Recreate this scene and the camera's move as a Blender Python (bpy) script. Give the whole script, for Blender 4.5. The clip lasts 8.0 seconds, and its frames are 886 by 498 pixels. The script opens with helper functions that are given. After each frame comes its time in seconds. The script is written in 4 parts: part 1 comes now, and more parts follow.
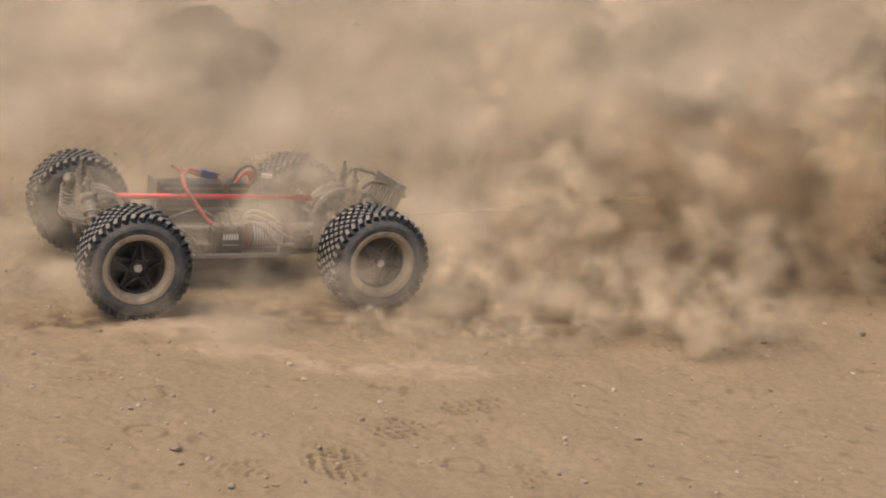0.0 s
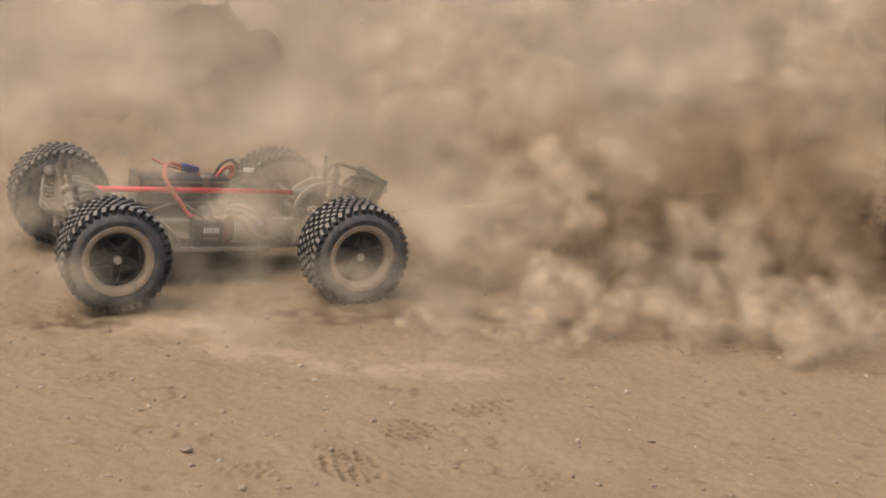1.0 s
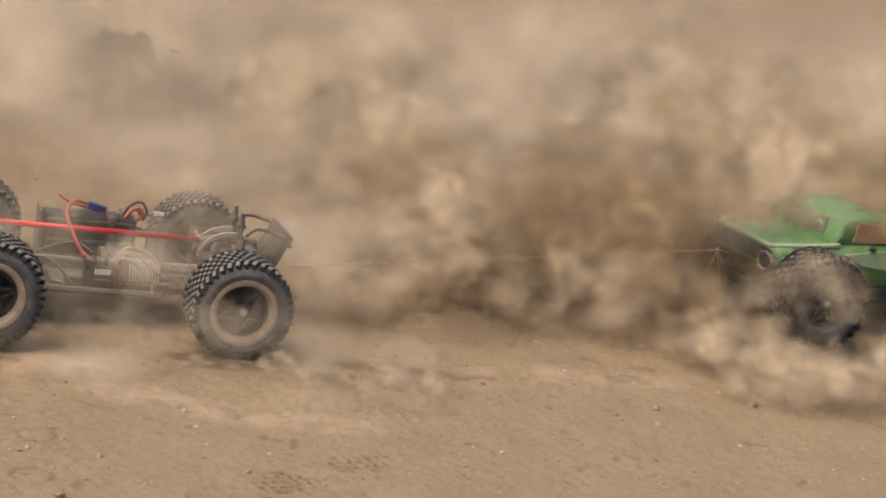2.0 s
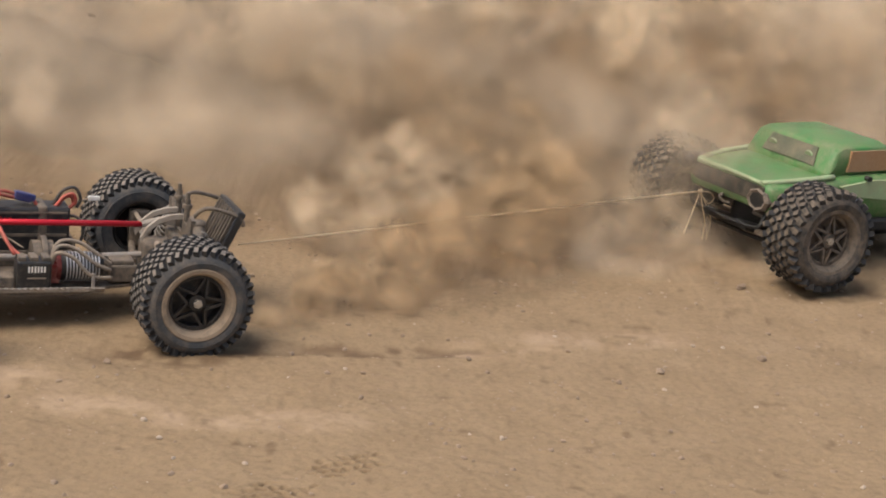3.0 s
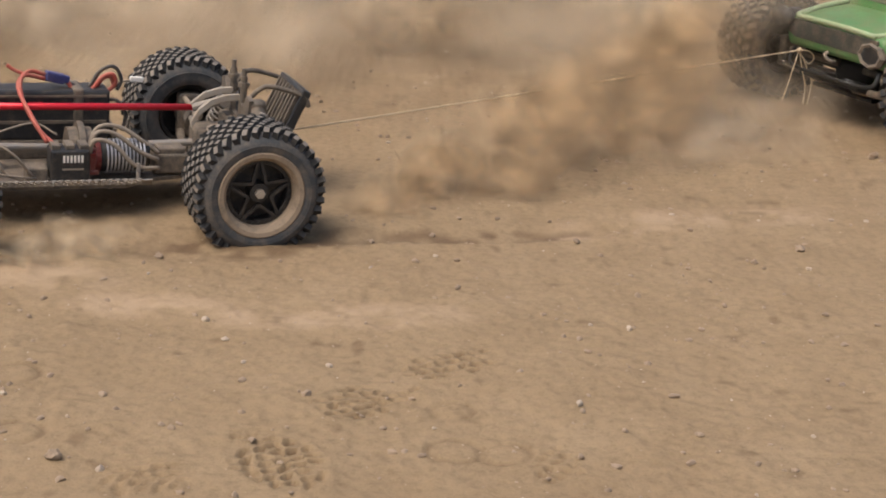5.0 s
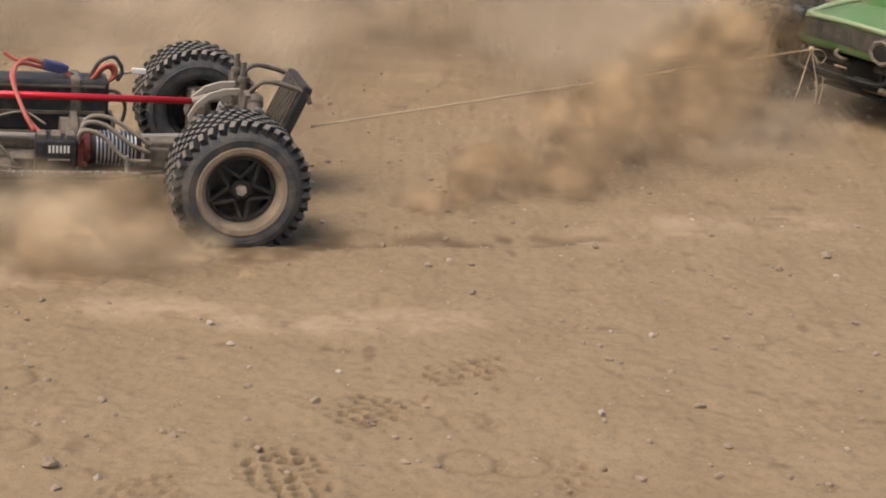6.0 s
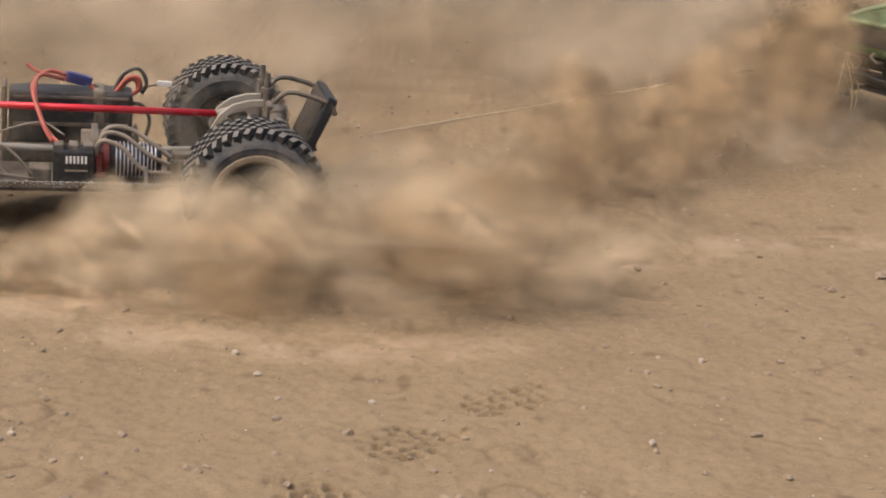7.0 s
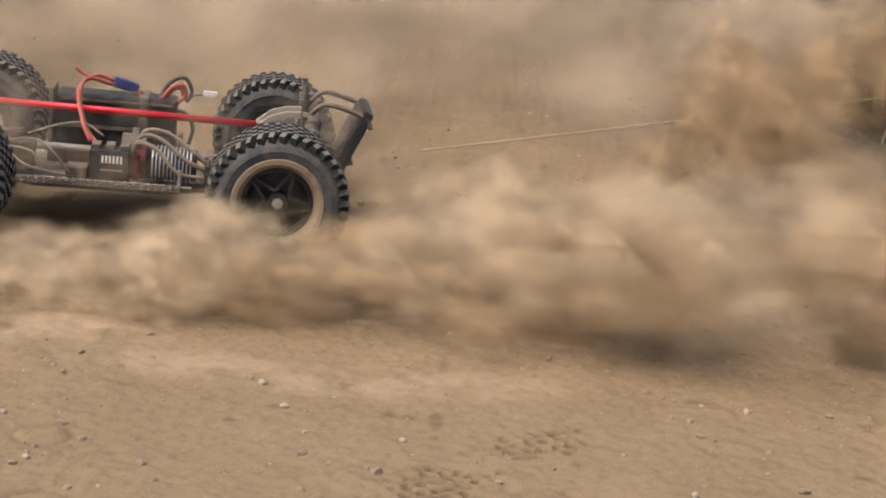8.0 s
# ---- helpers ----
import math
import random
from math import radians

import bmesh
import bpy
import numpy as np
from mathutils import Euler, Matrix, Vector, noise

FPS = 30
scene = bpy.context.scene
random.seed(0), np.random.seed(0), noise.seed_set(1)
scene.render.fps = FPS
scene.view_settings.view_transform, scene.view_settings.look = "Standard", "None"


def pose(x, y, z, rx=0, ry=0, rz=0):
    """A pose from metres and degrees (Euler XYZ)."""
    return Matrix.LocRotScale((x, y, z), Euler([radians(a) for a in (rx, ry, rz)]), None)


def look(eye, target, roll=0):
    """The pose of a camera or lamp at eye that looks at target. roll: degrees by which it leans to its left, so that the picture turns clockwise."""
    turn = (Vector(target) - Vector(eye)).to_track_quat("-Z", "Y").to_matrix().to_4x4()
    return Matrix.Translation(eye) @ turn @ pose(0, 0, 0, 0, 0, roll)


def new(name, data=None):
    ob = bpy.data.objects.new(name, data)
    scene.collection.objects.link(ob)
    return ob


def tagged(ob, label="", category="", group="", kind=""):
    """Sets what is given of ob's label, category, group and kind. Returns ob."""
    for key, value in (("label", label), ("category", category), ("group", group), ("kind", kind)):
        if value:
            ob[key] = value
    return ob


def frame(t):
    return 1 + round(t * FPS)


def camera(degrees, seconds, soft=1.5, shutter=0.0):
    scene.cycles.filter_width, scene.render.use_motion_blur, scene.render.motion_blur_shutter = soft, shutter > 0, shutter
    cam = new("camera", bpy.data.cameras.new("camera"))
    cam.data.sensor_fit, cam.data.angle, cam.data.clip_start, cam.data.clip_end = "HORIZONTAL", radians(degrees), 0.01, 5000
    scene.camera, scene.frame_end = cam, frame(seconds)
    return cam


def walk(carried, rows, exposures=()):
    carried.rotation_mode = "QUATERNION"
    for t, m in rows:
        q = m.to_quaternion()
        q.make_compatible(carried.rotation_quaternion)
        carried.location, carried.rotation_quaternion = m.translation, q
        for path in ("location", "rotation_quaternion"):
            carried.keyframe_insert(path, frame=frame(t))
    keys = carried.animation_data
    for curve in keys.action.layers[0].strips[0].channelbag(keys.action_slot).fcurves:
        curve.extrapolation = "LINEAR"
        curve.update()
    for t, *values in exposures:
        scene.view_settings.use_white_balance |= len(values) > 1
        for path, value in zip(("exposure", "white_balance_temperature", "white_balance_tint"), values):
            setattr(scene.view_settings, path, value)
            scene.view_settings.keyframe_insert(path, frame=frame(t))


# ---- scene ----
cam = camera(28.7, 8.0, soft=1.9)
PATH = [
    (0, (0.324, -2.412, 0.77), (0.258, -0.476, 0.273), 4.8),
    (0.5, (0.321, -2.411, 0.768), (0.255, -0.475, 0.272), 4.9),
    (1, (0.311, -2.399, 0.766), (0.242, -0.463, 0.269), 4.9),
    (1.5, (0.311, -2.407, 0.803), (0.268, -0.467, 0.317), 6.6),
    (2, (0.379, -2.432, 0.842), (0.375, -0.488, 0.372), 8.4),
    (2.2, (0.396, -2.435, 0.836), (0.414, -0.496, 0.347), 7.5),
    (3.3, (0.281, -2.022, 0.757), (0.357, -0.104, 0.195), 4.2),
    (3.5, (0.27, -1.947, 0.697), (0.328, -0.04, 0.098), 3.4),
    (4, (0.267, -1.915, 0.672), (0.316, -0.01, 0.064), 2.8),
    (4.5, (0.262, -1.884, 0.657), (0.305, 0.019, 0.044), 2.5),
    (6, (0.25, -1.787, 0.607), (0.284, 0.122, 0.01), 2.9),
    (6.5, (0.243, -1.738, 0.583), (0.26, 0.178, 0.008), 2.4),
    (7, (0.24, -1.704, 0.57), (0.244, 0.216, 0.009), 2.0),
    (7.5, (0.235, -1.661, 0.551), (0.211, 0.267, 0.019), 2.6),
    (8, (0.228, -1.645, 0.546), (0.199, 0.287, 0.028), 4.1),
]
walk(cam, [(t, look(e, g, r)) for t, e, g, r in PATH])

# ---- world, sun, exposure ----
world = bpy.data.worlds.new("overcast_sky")
scene.world = world
world.use_nodes = True
wn = world.node_tree.nodes
wl = world.node_tree.links
sky = wn.new("ShaderNodeTexSky")
sky.sky_type = "NISHITA"
sky.sun_disc = False
sky.sun_elevation = radians(58)
sky.sun_rotation = radians(235)
sky.air_density = 1.2
sky.dust_density = 6.0
wn["Background"].inputs["Strength"].default_value = 0.15
wl.new(sky.outputs["Color"], wn["Background"].inputs["Color"])
sun_data = bpy.data.lights.new("sun", "SUN")
sun_data.energy = 1.6
sun_data.angle = radians(34)
sun_data.color = (1.0, 0.93, 0.84)
sun = new("sun", sun_data)
sun.matrix_world = look((-1.3, -0.9, 3.2), (0, 0, 0))
scene.view_settings.exposure = 0.22
scene.cycles.transparent_max_bounces = 220


# ---- materials ----
def material(name):
    m = bpy.data.materials.new(name)
    m.use_nodes = True
    n = m.node_tree.nodes
    return m, n, m.node_tree.links, n["Principled BSDF"]


def noise_node(n, l, coord, scale, detail=4.0, rough=0.6):
    t = n.new("ShaderNodeTexNoise")
    t.inputs["Scale"].default_value = scale
    t.inputs["Detail"].default_value = detail
    t.inputs["Roughness"].default_value = rough
    l.new(coord, t.inputs["Vector"])
    return t


def ramp(n, l, fac, stops):
    r = n.new("ShaderNodeValToRGB")
    while len(r.color_ramp.elements) < len(stops):
        r.color_ramp.elements.new(0.5)
    for e, (p, c) in zip(r.color_ramp.elements, stops):
        e.position = p
        e.color = (*c, 1)
    l.new(fac, r.inputs["Fac"])
    return r


def mix_colour(n, l, fac, a, b):
    x = n.new("ShaderNodeMix")
    x.data_type = "RGBA"
    for value, socket in ((fac, x.inputs["Factor"]), (a, x.inputs["A"]), (b, x.inputs["B"])):
        if isinstance(value, (int, float)):
            socket.default_value = value
        elif isinstance(value, tuple):
            socket.default_value = (*value, 1)
        else:
            l.new(value, socket)
    return x.outputs["Result"]


def mathn(n, l, op, a, b=None, clamp=False):
    x = n.new("ShaderNodeMath")
    x.operation = op
    x.use_clamp = clamp
    for i, v in enumerate((a, b)):
        if v is None:
            continue
        if isinstance(v, (int, float)):
            x.inputs[i].default_value = v
        else:
            l.new(v, x.inputs[i])
    return x.outputs["Value"]


def bump(n, l, height, bsdf, strength=0.4, distance=0.002):
    b = n.new("ShaderNodeBump")
    b.inputs["Strength"].default_value = strength
    b.inputs["Distance"].default_value = distance
    l.new(height, b.inputs["Height"])
    l.new(b.outputs["Normal"], bsdf.inputs["Normal"])


DUST = (0.30, 0.228, 0.16)


def dusty(name, base, rough=0.6, metal=0.0, amount=0.45, scale=55.0, relief=0.3):
    """A surface of its own colour under an uneven coat of dry dust."""
    m, n, l, b = material(name)
    co = n.new("ShaderNodeTexCoord").outputs["Object"]
    big = noise_node(n, l, co, scale, 5.0, 0.65)
    fine = noise_node(n, l, co, scale * 9, 3.0, 0.7)
    s = mathn(n, l, "ADD", mathn(n, l, "MULTIPLY", big.outputs["Fac"], 0.7), mathn(n, l, "MULTIPLY", fine.outputs["Fac"], 0.3))
    lo = 0.72 - amount * 0.55
    mask = ramp(n, l, s, [(max(lo - 0.14, 0), (0, 0, 0)), (min(lo + 0.2, 1), (1, 1, 1))])
    cover = mathn(n, l, "MULTIPLY", mask.outputs["Color"], min(0.25 + amount, 0.95))
    tint = mix_colour(n, l, fine.outputs["Fac"], tuple(c * 0.8 for c in base), tuple(min(c * 1.25, 1) for c in base))
    l.new(mix_colour(n, l, cover, tint, DUST), b.inputs["Base Color"])
    l.new(mathn(n, l, "ADD", mathn(n, l, "MULTIPLY", cover, 0.95 - rough), rough), b.inputs["Roughness"])
    l.new(mathn(n, l, "MULTIPLY", mathn(n, l, "SUBTRACT", 1.0, cover), metal), b.inputs["Metallic"])
    bump(n, l, fine.outputs["Fac"], b, relief, 0.001)
    return m


RUBBER = dusty("tyre_rubber", (0.050, 0.053, 0.057), 0.75, 0, 0.26, 60)
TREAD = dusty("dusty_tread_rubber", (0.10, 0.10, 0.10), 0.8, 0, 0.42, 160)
# same rubber with the shade between lugs put into its colour
GROOVE_SHADE = dusty("shaded_groove_rubber", (0.022, 0.022, 0.023), 0.8, 0, 0.12, 90)
TREAD_BROWN = dusty("brown_tread_rubber", (0.05, 0.043, 0.034), 0.8, 0, 0.36, 120)
RUBBER_BROWN = dusty("dusty_tyre_rubber", (0.03, 0.028, 0.026), 0.8, 0, 0.3, 60)
BEAD = dusty("dust_caked_rim_lip", (0.10, 0.08, 0.06), 0.8, 0, 0.7, 60)
BLACK = dusty("black_plastic", (0.018, 0.018, 0.019), 0.45, 0, 0.16, 70)
GREYMETAL = dusty("dusty_aluminium", (0.28, 0.27, 0.26), 0.45, 0.6, 0.46, 70)
FIN = dusty("bare_aluminium_fins", (0.55, 0.54, 0.55), 0.35, 0.7, 0.2, 90)
STAY = dusty("pale_dusty_plastic", (0.32, 0.29, 0.25), 0.6, 0, 0.5, 70)
# near black: underbody shade put into the colour; also the dark lamp lens
SHADE_BLACK = dusty("shade_black_plastic", (0.010, 0.010, 0.010), 0.6, 0, 0.1, 60)
DARKMETAL = dusty("dusty_dark_metal", (0.06, 0.055, 0.05), 0.5, 0.3, 0.45, 80)
CAKED = dusty("dust_caked_plastic", (0.05, 0.045, 0.04), 0.7, 0, 0.44, 75)
RED = dusty("red_anodised_metal", (0.62, 0.02, 0.035), 0.3, 0.35, 0.1, 40)
REDWIRE = dusty("red_silicone_wire", (0.42, 0.065, 0.045), 0.55, 0, 0.35, 90)
DARKRED = dusty("dark_red_metal", (0.16, 0.015, 0.015), 0.4, 0.3, 0.3, 90)
BLUE = dusty("blue_connector_plastic", (0.03, 0.04, 0.15), 0.45, 0, 0.18, 90)
GREYWIRE = dusty("grey_dusty_wire", (0.20, 0.17, 0.14), 0.7, 0, 0.5, 90)
BLACKWIRE = dusty("black_wire", (0.02, 0.02, 0.02), 0.5, 0, 0.2, 90)
WHITE = dusty("white_plastic", (0.75, 0.72, 0.66), 0.5, 0, 0.2, 90)
STEEL = dusty("steel_nut", (0.5, 0.47, 0.42), 0.35, 0.8, 0.3, 120)
GREEN = dusty("green_painted_shell", (0.030, 0.165, 0.032), 0.4, 0, 0.40, 34)
PALEGREEN = dusty("pale_green_painted_shell", (0.24, 0.36, 0.19), 0.5, 0, 0.45, 40)
# dirty grey, taken darker so the colour holds the tail's shadow
TAIL_SHADE_GREY = dusty("dirty_shaded_tail_panel", (0.03, 0.03, 0.024), 0.6, 0, 0.26, 45)
WINDOW = dusty("smoked_shell_window", (0.07, 0.085, 0.05), 0.35, 0, 0.4, 30)
AMBERWINDOW = dusty("brown_dusty_side_window", (0.28, 0.15, 0.07), 0.4, 0, 0.35, 30)
ROPE = dusty("twisted_straw_rope", (0.52, 0.41, 0.27), 0.9, 0, 0.4, 300)
STONE = dusty("grey_brown_stone", (0.25, 0.18, 0.125), 0.9, 0, 0.55, 60, 0.6)
DARKSTONE = dusty("dark_stone", (0.175, 0.122, 0.082), 0.9, 0, 0.55, 60, 0.6)
PALESTONE = dusty("pale_stone", (0.38, 0.31, 0.24), 0.9, 0, 0.3, 60, 0.6)


def ground_material():
    m, n, l, b = material("dry_dirt")
    co = n.new("ShaderNodeTexCoord").outputs["Object"]
    wide = noise_node(n, l, co, 1.6, 3.0, 0.55)
    mid = noise_node(n, l, co, 9.0, 6.0, 0.62)
    grain = noise_node(n, l, co, 95.0, 5.0, 0.7)
    speck = noise_node(n, l, co, 330.0, 2.0, 0.6)
    base = ramp(n, l, mid.outputs["Fac"], [(0.30, (0.208, 0.144, 0.085)), (0.52, (0.250, 0.178, 0.108)), (0.72, (0.300, 0.219, 0.138))])
    warm = mix_colour(n, l, wide.outputs["Fac"], base.outputs["Color"], (0.254, 0.182, 0.109))
    g = ramp(n, l, grain.outputs["Fac"], [(0.28, (0.74, 0.72, 0.70)), (0.5, (1, 1, 1)), (0.78, (1.14, 1.12, 1.09))])
    s = ramp(n, l, speck.outputs["Fac"], [(0.25, (0.72, 0.7, 0.68)), (0.45, (1, 1, 1))])
    x = n.new("ShaderNodeMix")
    x.data_type, x.blend_type = "RGBA", "MULTIPLY"
    x.inputs["Factor"].default_value = 0.8
    l.new(warm, x.inputs["A"])
    l.new(g.outputs["Color"], x.inputs["B"])
    y = n.new("ShaderNodeMix")
    y.data_type, y.blend_type = "RGBA", "MULTIPLY"
    y.inputs["Factor"].default_value = 0.7
    l.new(x.outputs["Result"], y.inputs["A"])
    l.new(s.outputs["Color"], y.inputs["B"])
    # scuffed paler crust, darker loosened soil and shade painted into prints, stored on the sheet
    at = n.new("ShaderNodeAttribute")
    at.attribute_name = "scuff"
    pale = mix_colour(n, l, mathn(n, l, "MULTIPLY", at.outputs["Fac"], 0.55, True), y.outputs["Result"], (0.42, 0.305, 0.205))
    dig_shade = n.new("ShaderNodeAttribute")
    dig_shade.attribute_name = "dig_shade"
    dark = mix_colour(n, l, mathn(n, l, "MULTIPLY", dig_shade.outputs["Fac"], 1.0, True), pale, (0.095, 0.058, 0.034))
    l.new(dark, b.inputs["Base Color"])
    b.inputs["Roughness"].default_value = 0.97
    b.inputs["Specular IOR Level"].default_value = 0.15
    h = mathn(n, l, "ADD", grain.outputs["Fac"], mathn(n, l, "MULTIPLY", speck.outputs["Fac"], 0.4))
    bump(n, l, h, b, 0.42, 0.004)
    return m


def dust_material(name, colour, peak, fine, edge, relief):
    """Airborne dust: curling wisps with ragged rims; edge: how far they fade, relief: how knobbly they catch the light."""
    m, n, l, b = material(name)
    n.remove(b)
    tc = n.new("ShaderNodeTexCoord")
    shift = n.new("ShaderNodeVectorMath")
    shift.operation = "ADD"
    l.new(tc.outputs["Object"], shift.inputs[0])
    l.new(mathn(n, l, "MULTIPLY", n.new("ShaderNodeObjectInfo").outputs["Random"], 40.0), shift.inputs[1])
    d = n.new("ShaderNodeVectorMath")
    d.operation = "DISTANCE"
    l.new(tc.outputs["UV"], d.inputs[0])
    d.inputs[1].default_value = (0.5, 0.5, 0)
    fall = mathn(n, l, "SUBTRACT", 1.0, mathn(n, l, "MULTIPLY", d.outputs["Value"], 2.32), True)
    curl = noise_node(n, l, shift.outputs["Vector"], fine, 3.5, 0.52)
    curl.inputs["Distortion"].default_value = 0.5
    v = mathn(n, l, "ADD", fall, mathn(n, l, "MULTIPLY", mathn(n, l, "SUBTRACT", curl.outputs["Fac"], 0.5), 1.8))

    def step(value, lo, hi):
        r = n.new("ShaderNodeMapRange")
        r.interpolation_type = "SMOOTHSTEP"
        r.inputs["From Min"].default_value = lo
        r.inputs["From Max"].default_value = hi
        l.new(value, r.inputs["Value"])
        return r.outputs["Result"]
    a = mathn(n, l, "MULTIPLY", mathn(n, l, "MULTIPLY", step(v, 0.3, 0.3 + edge), step(fall, 0.0, 0.35)), peak)
    at = n.new("ShaderNodeAttribute")
    at.attribute_name = "lobe"
    vt = n.new("ShaderNodeVectorTransform")
    vt.vector_type, vt.convert_from, vt.convert_to = "NORMAL", "OBJECT", "WORLD"
    l.new(at.outputs["Vector"], vt.inputs["Vector"])
    knob = n.new("ShaderNodeBump")
    knob.inputs["Strength"].default_value = relief
    knob.inputs["Distance"].default_value = 0.12
    l.new(curl.outputs["Fac"], knob.inputs["Height"])
    l.new(vt.outputs["Vector"], knob.inputs["Normal"])
    diff = n.new("ShaderNodeBsdfDiffuse")
    diff.inputs["Color"].default_value = (*colour, 1)
    l.new(knob.outputs["Normal"], diff.inputs["Normal"])
    tran = n.new("ShaderNodeBsdfTranslucent")
    tran.inputs["Color"].default_value = (*colour, 1)
    l.new(knob.outputs["Normal"], tran.inputs["Normal"])
    both = n.new("ShaderNodeMixShader")
    both.inputs["Fac"].default_value = 0.35
    l.new(diff.outputs[0], both.inputs[1])
    l.new(tran.outputs[0], both.inputs[2])
    clear = n.new("ShaderNodeBsdfTransparent")
    out = n.new("ShaderNodeMixShader")
    l.new(a, out.inputs["Fac"])
    l.new(clear.outputs[0], out.inputs[1])
    l.new(both.outputs[0], out.inputs[2])
    l.new(out.outputs[0], n["Material Output"].inputs["Surface"])
    return m


GROUND = ground_material()
HAZE = dust_material("pale_dust_haze", (0.88, 0.72, 0.53), 0.10, 1.2, 1.1, 0.0)
BILLOW = dust_material("tan_dust_billow", (0.82, 0.65, 0.45), 0.24, 1.25, 0.8, 0.015)
# the tan billow darkened: browner dust plus shade put into its colour
SHADE_BROWN = dust_material("shaded_brown_dust_billow", (0.60, 0.43, 0.26), 0.24, 1.25, 0.8, 0.015)


# ---- mesh helpers ----
def to_mesh(name, bm):
    me = bpy.data.meshes.new(name)
    bm.to_mesh(me)
    bm.free()
    return me


def part(name, bm, mat, parent=None, label="", smooth=False):
    me = bm if isinstance(bm, bpy.types.Mesh) else to_mesh(name, bm)
    if not me.materials:
        me.materials.append(mat)
    if smooth:
        for p in me.polygons:
            p.use_smooth = True
    ob = new(name, me)
    ob.parent = parent
    if label:
        tagged(ob, label)
    return ob


def box(bm, c, s, rot=(0, 0, 0), bevel=0.0):
    m = pose(*c, *rot) @ Matrix.Diagonal((*s, 1))
    made = bmesh.ops.create_cube(bm, size=1, matrix=m)["verts"]
    if bevel:
        edges = list({e for v in made for e in v.link_edges})
        bmesh.ops.bevel(bm, geom=edges, offset=bevel, segments=2, affect="EDGES", profile=0.5)
    return bm


def cyl(bm, a, b, r, n=12, r2=None):
    a, b = Vector(a), Vector(b)
    d = b - a
    m = Matrix.Translation((a + b) / 2) @ d.to_track_quat("Z", "Y").to_matrix().to_4x4()
    bmesh.ops.create_cone(bm, cap_ends=True, segments=n, radius1=r, radius2=r if r2 is None else r2, depth=d.length, matrix=m)
    return bm


def smooth_path(pts, steps=6):
    p = [Vector(q) for q in pts]
    p = [2 * p[0] - p[1]] + p + [2 * p[-1] - p[-2]]
    out = []
    for i in range(1, len(p) - 2):
        for k in range(steps):
            t = k / steps
            out.append(0.5 * ((2 * p[i]) + (p[i + 1] - p[i - 1]) * t + (2 * p[i - 1] - 5 * p[i] + 4 * p[i + 1] - p[i + 2]) * t * t
                              + (3 * p[i] - p[i - 1] - 3 * p[i + 1] + p[i + 2]) * t ** 3))
    return out + [p[-2]]


def tube(bm, pts, r, n=6, steps=6):
    pts = smooth_path(pts, steps)
    rings = []
    up = Vector((0.13, 0.31, 0.94))
    for i, q in enumerate(pts):
        d = (pts[min(i + 1, len(pts) - 1)] - pts[max(i - 1, 0)]).normalized()
        s = d.cross(up).normalized()
        u = s.cross(d)
        rings.append([bm.verts.new(q + r * (math.cos(a) * s + math.sin(a) * u)) for a in (2 * math.pi * k / n for k in range(n))])
    for a, b in zip(rings, rings[1:]):
        for k in range(n):
            bm.faces.new((a[k], a[(k + 1) % n], b[(k + 1) % n], b[k]))
    bm.faces.new(rings[0][::-1])
    bm.faces.new(rings[-1])
    return bm


def lathe(bm, profile, n=40, closed=False):
    """Turns (radius, y) pairs about the y axis."""
    rings = []
    for r, y in profile:
        rings.append([bm.verts.new((r * math.cos(a), y, r * math.sin(a))) for a in (2 * math.pi * k / n for k in range(n))])
    pairs = list(zip(rings, rings[1:])) + ([(rings[-1], rings[0])] if closed else [])
    for a, b in pairs:
        for k in range(n):
            bm.faces.new((a[k], b[k], b[(k + 1) % n], a[(k + 1) % n]))
    return bm


def plate(bm, outline, m, thick):
    """A flat outline (x, y), given depth along z and placed by m."""
    lo = [bm.verts.new(m @ Vector((x, y, -thick / 2))) for x, y in outline]
    hi = [bm.verts.new(m @ Vector((x, y, thick / 2))) for x, y in outline]
    bm.faces.new(lo[::-1])
    bm.faces.new(hi)
    for i in range(len(lo)):
        j = (i + 1) % len(lo)
        bm.faces.new((lo[i], lo[j], hi[j], hi[i]))
    return bm


# ---- ground ----
# tyre prints: x, y, turn, half sizes, strength
PRINTS = [(0.15, -0.465, -62, 0.064, 0.036, 1.0), (0.219, -0.333, 44, 0.056, 0.032, 1.0), (0.309, -0.226, 37, 0.054, 0.028, 0.9), (-0.203, -0.251, 20, 0.045, 0.02, 0.6), (0.039, -0.512, 30, 0.045, 0.03, 0.5), (0.40, -0.455, 70, 0.04, 0.02, 0.35)]
# hollows dug by spinning wheels: x, y, turn, half sizes, depth
RUTS = [(0.07, 0.135, 20, 0.15, 0.062, 0.005), (-0.30, -0.03, 20, 0.10, 0.05, 0.003), (0.33, 0.20, 14, 0.20, 0.03, 0.006), (1.12, 0.70, 24, 0.12, 0.06, 0.008)]
RINGS = [(0.309, -0.432, 0.026), (0.352, -0.434, 0.024), (-0.086, -0.427, 0.025), (-0.117, -0.292, 0.024), (0.307, -0.34, 0.02)]
SCUFFS = [(0.161, -0.102, 0.2, 0.05, 2), (-0.166, -0.026, 0.13, 0.06, 0), (0.661, 0.323, 0.25, 0.05, 18), (-0.025, -0.094, 0.14, 0.04, -4), (0.523, 0.231, 0.12, 0.03, 12), (-0.55, 2.9, 0.5, 0.06, 3), (0.2, 2.6, 0.4, 0.05, -4)]


def hashed(ix, iy, k):
    v = np.sin(ix * 127.1 + iy * 311.7 + k * 74.7) * 43758.5453
    return v - np.floor(v)


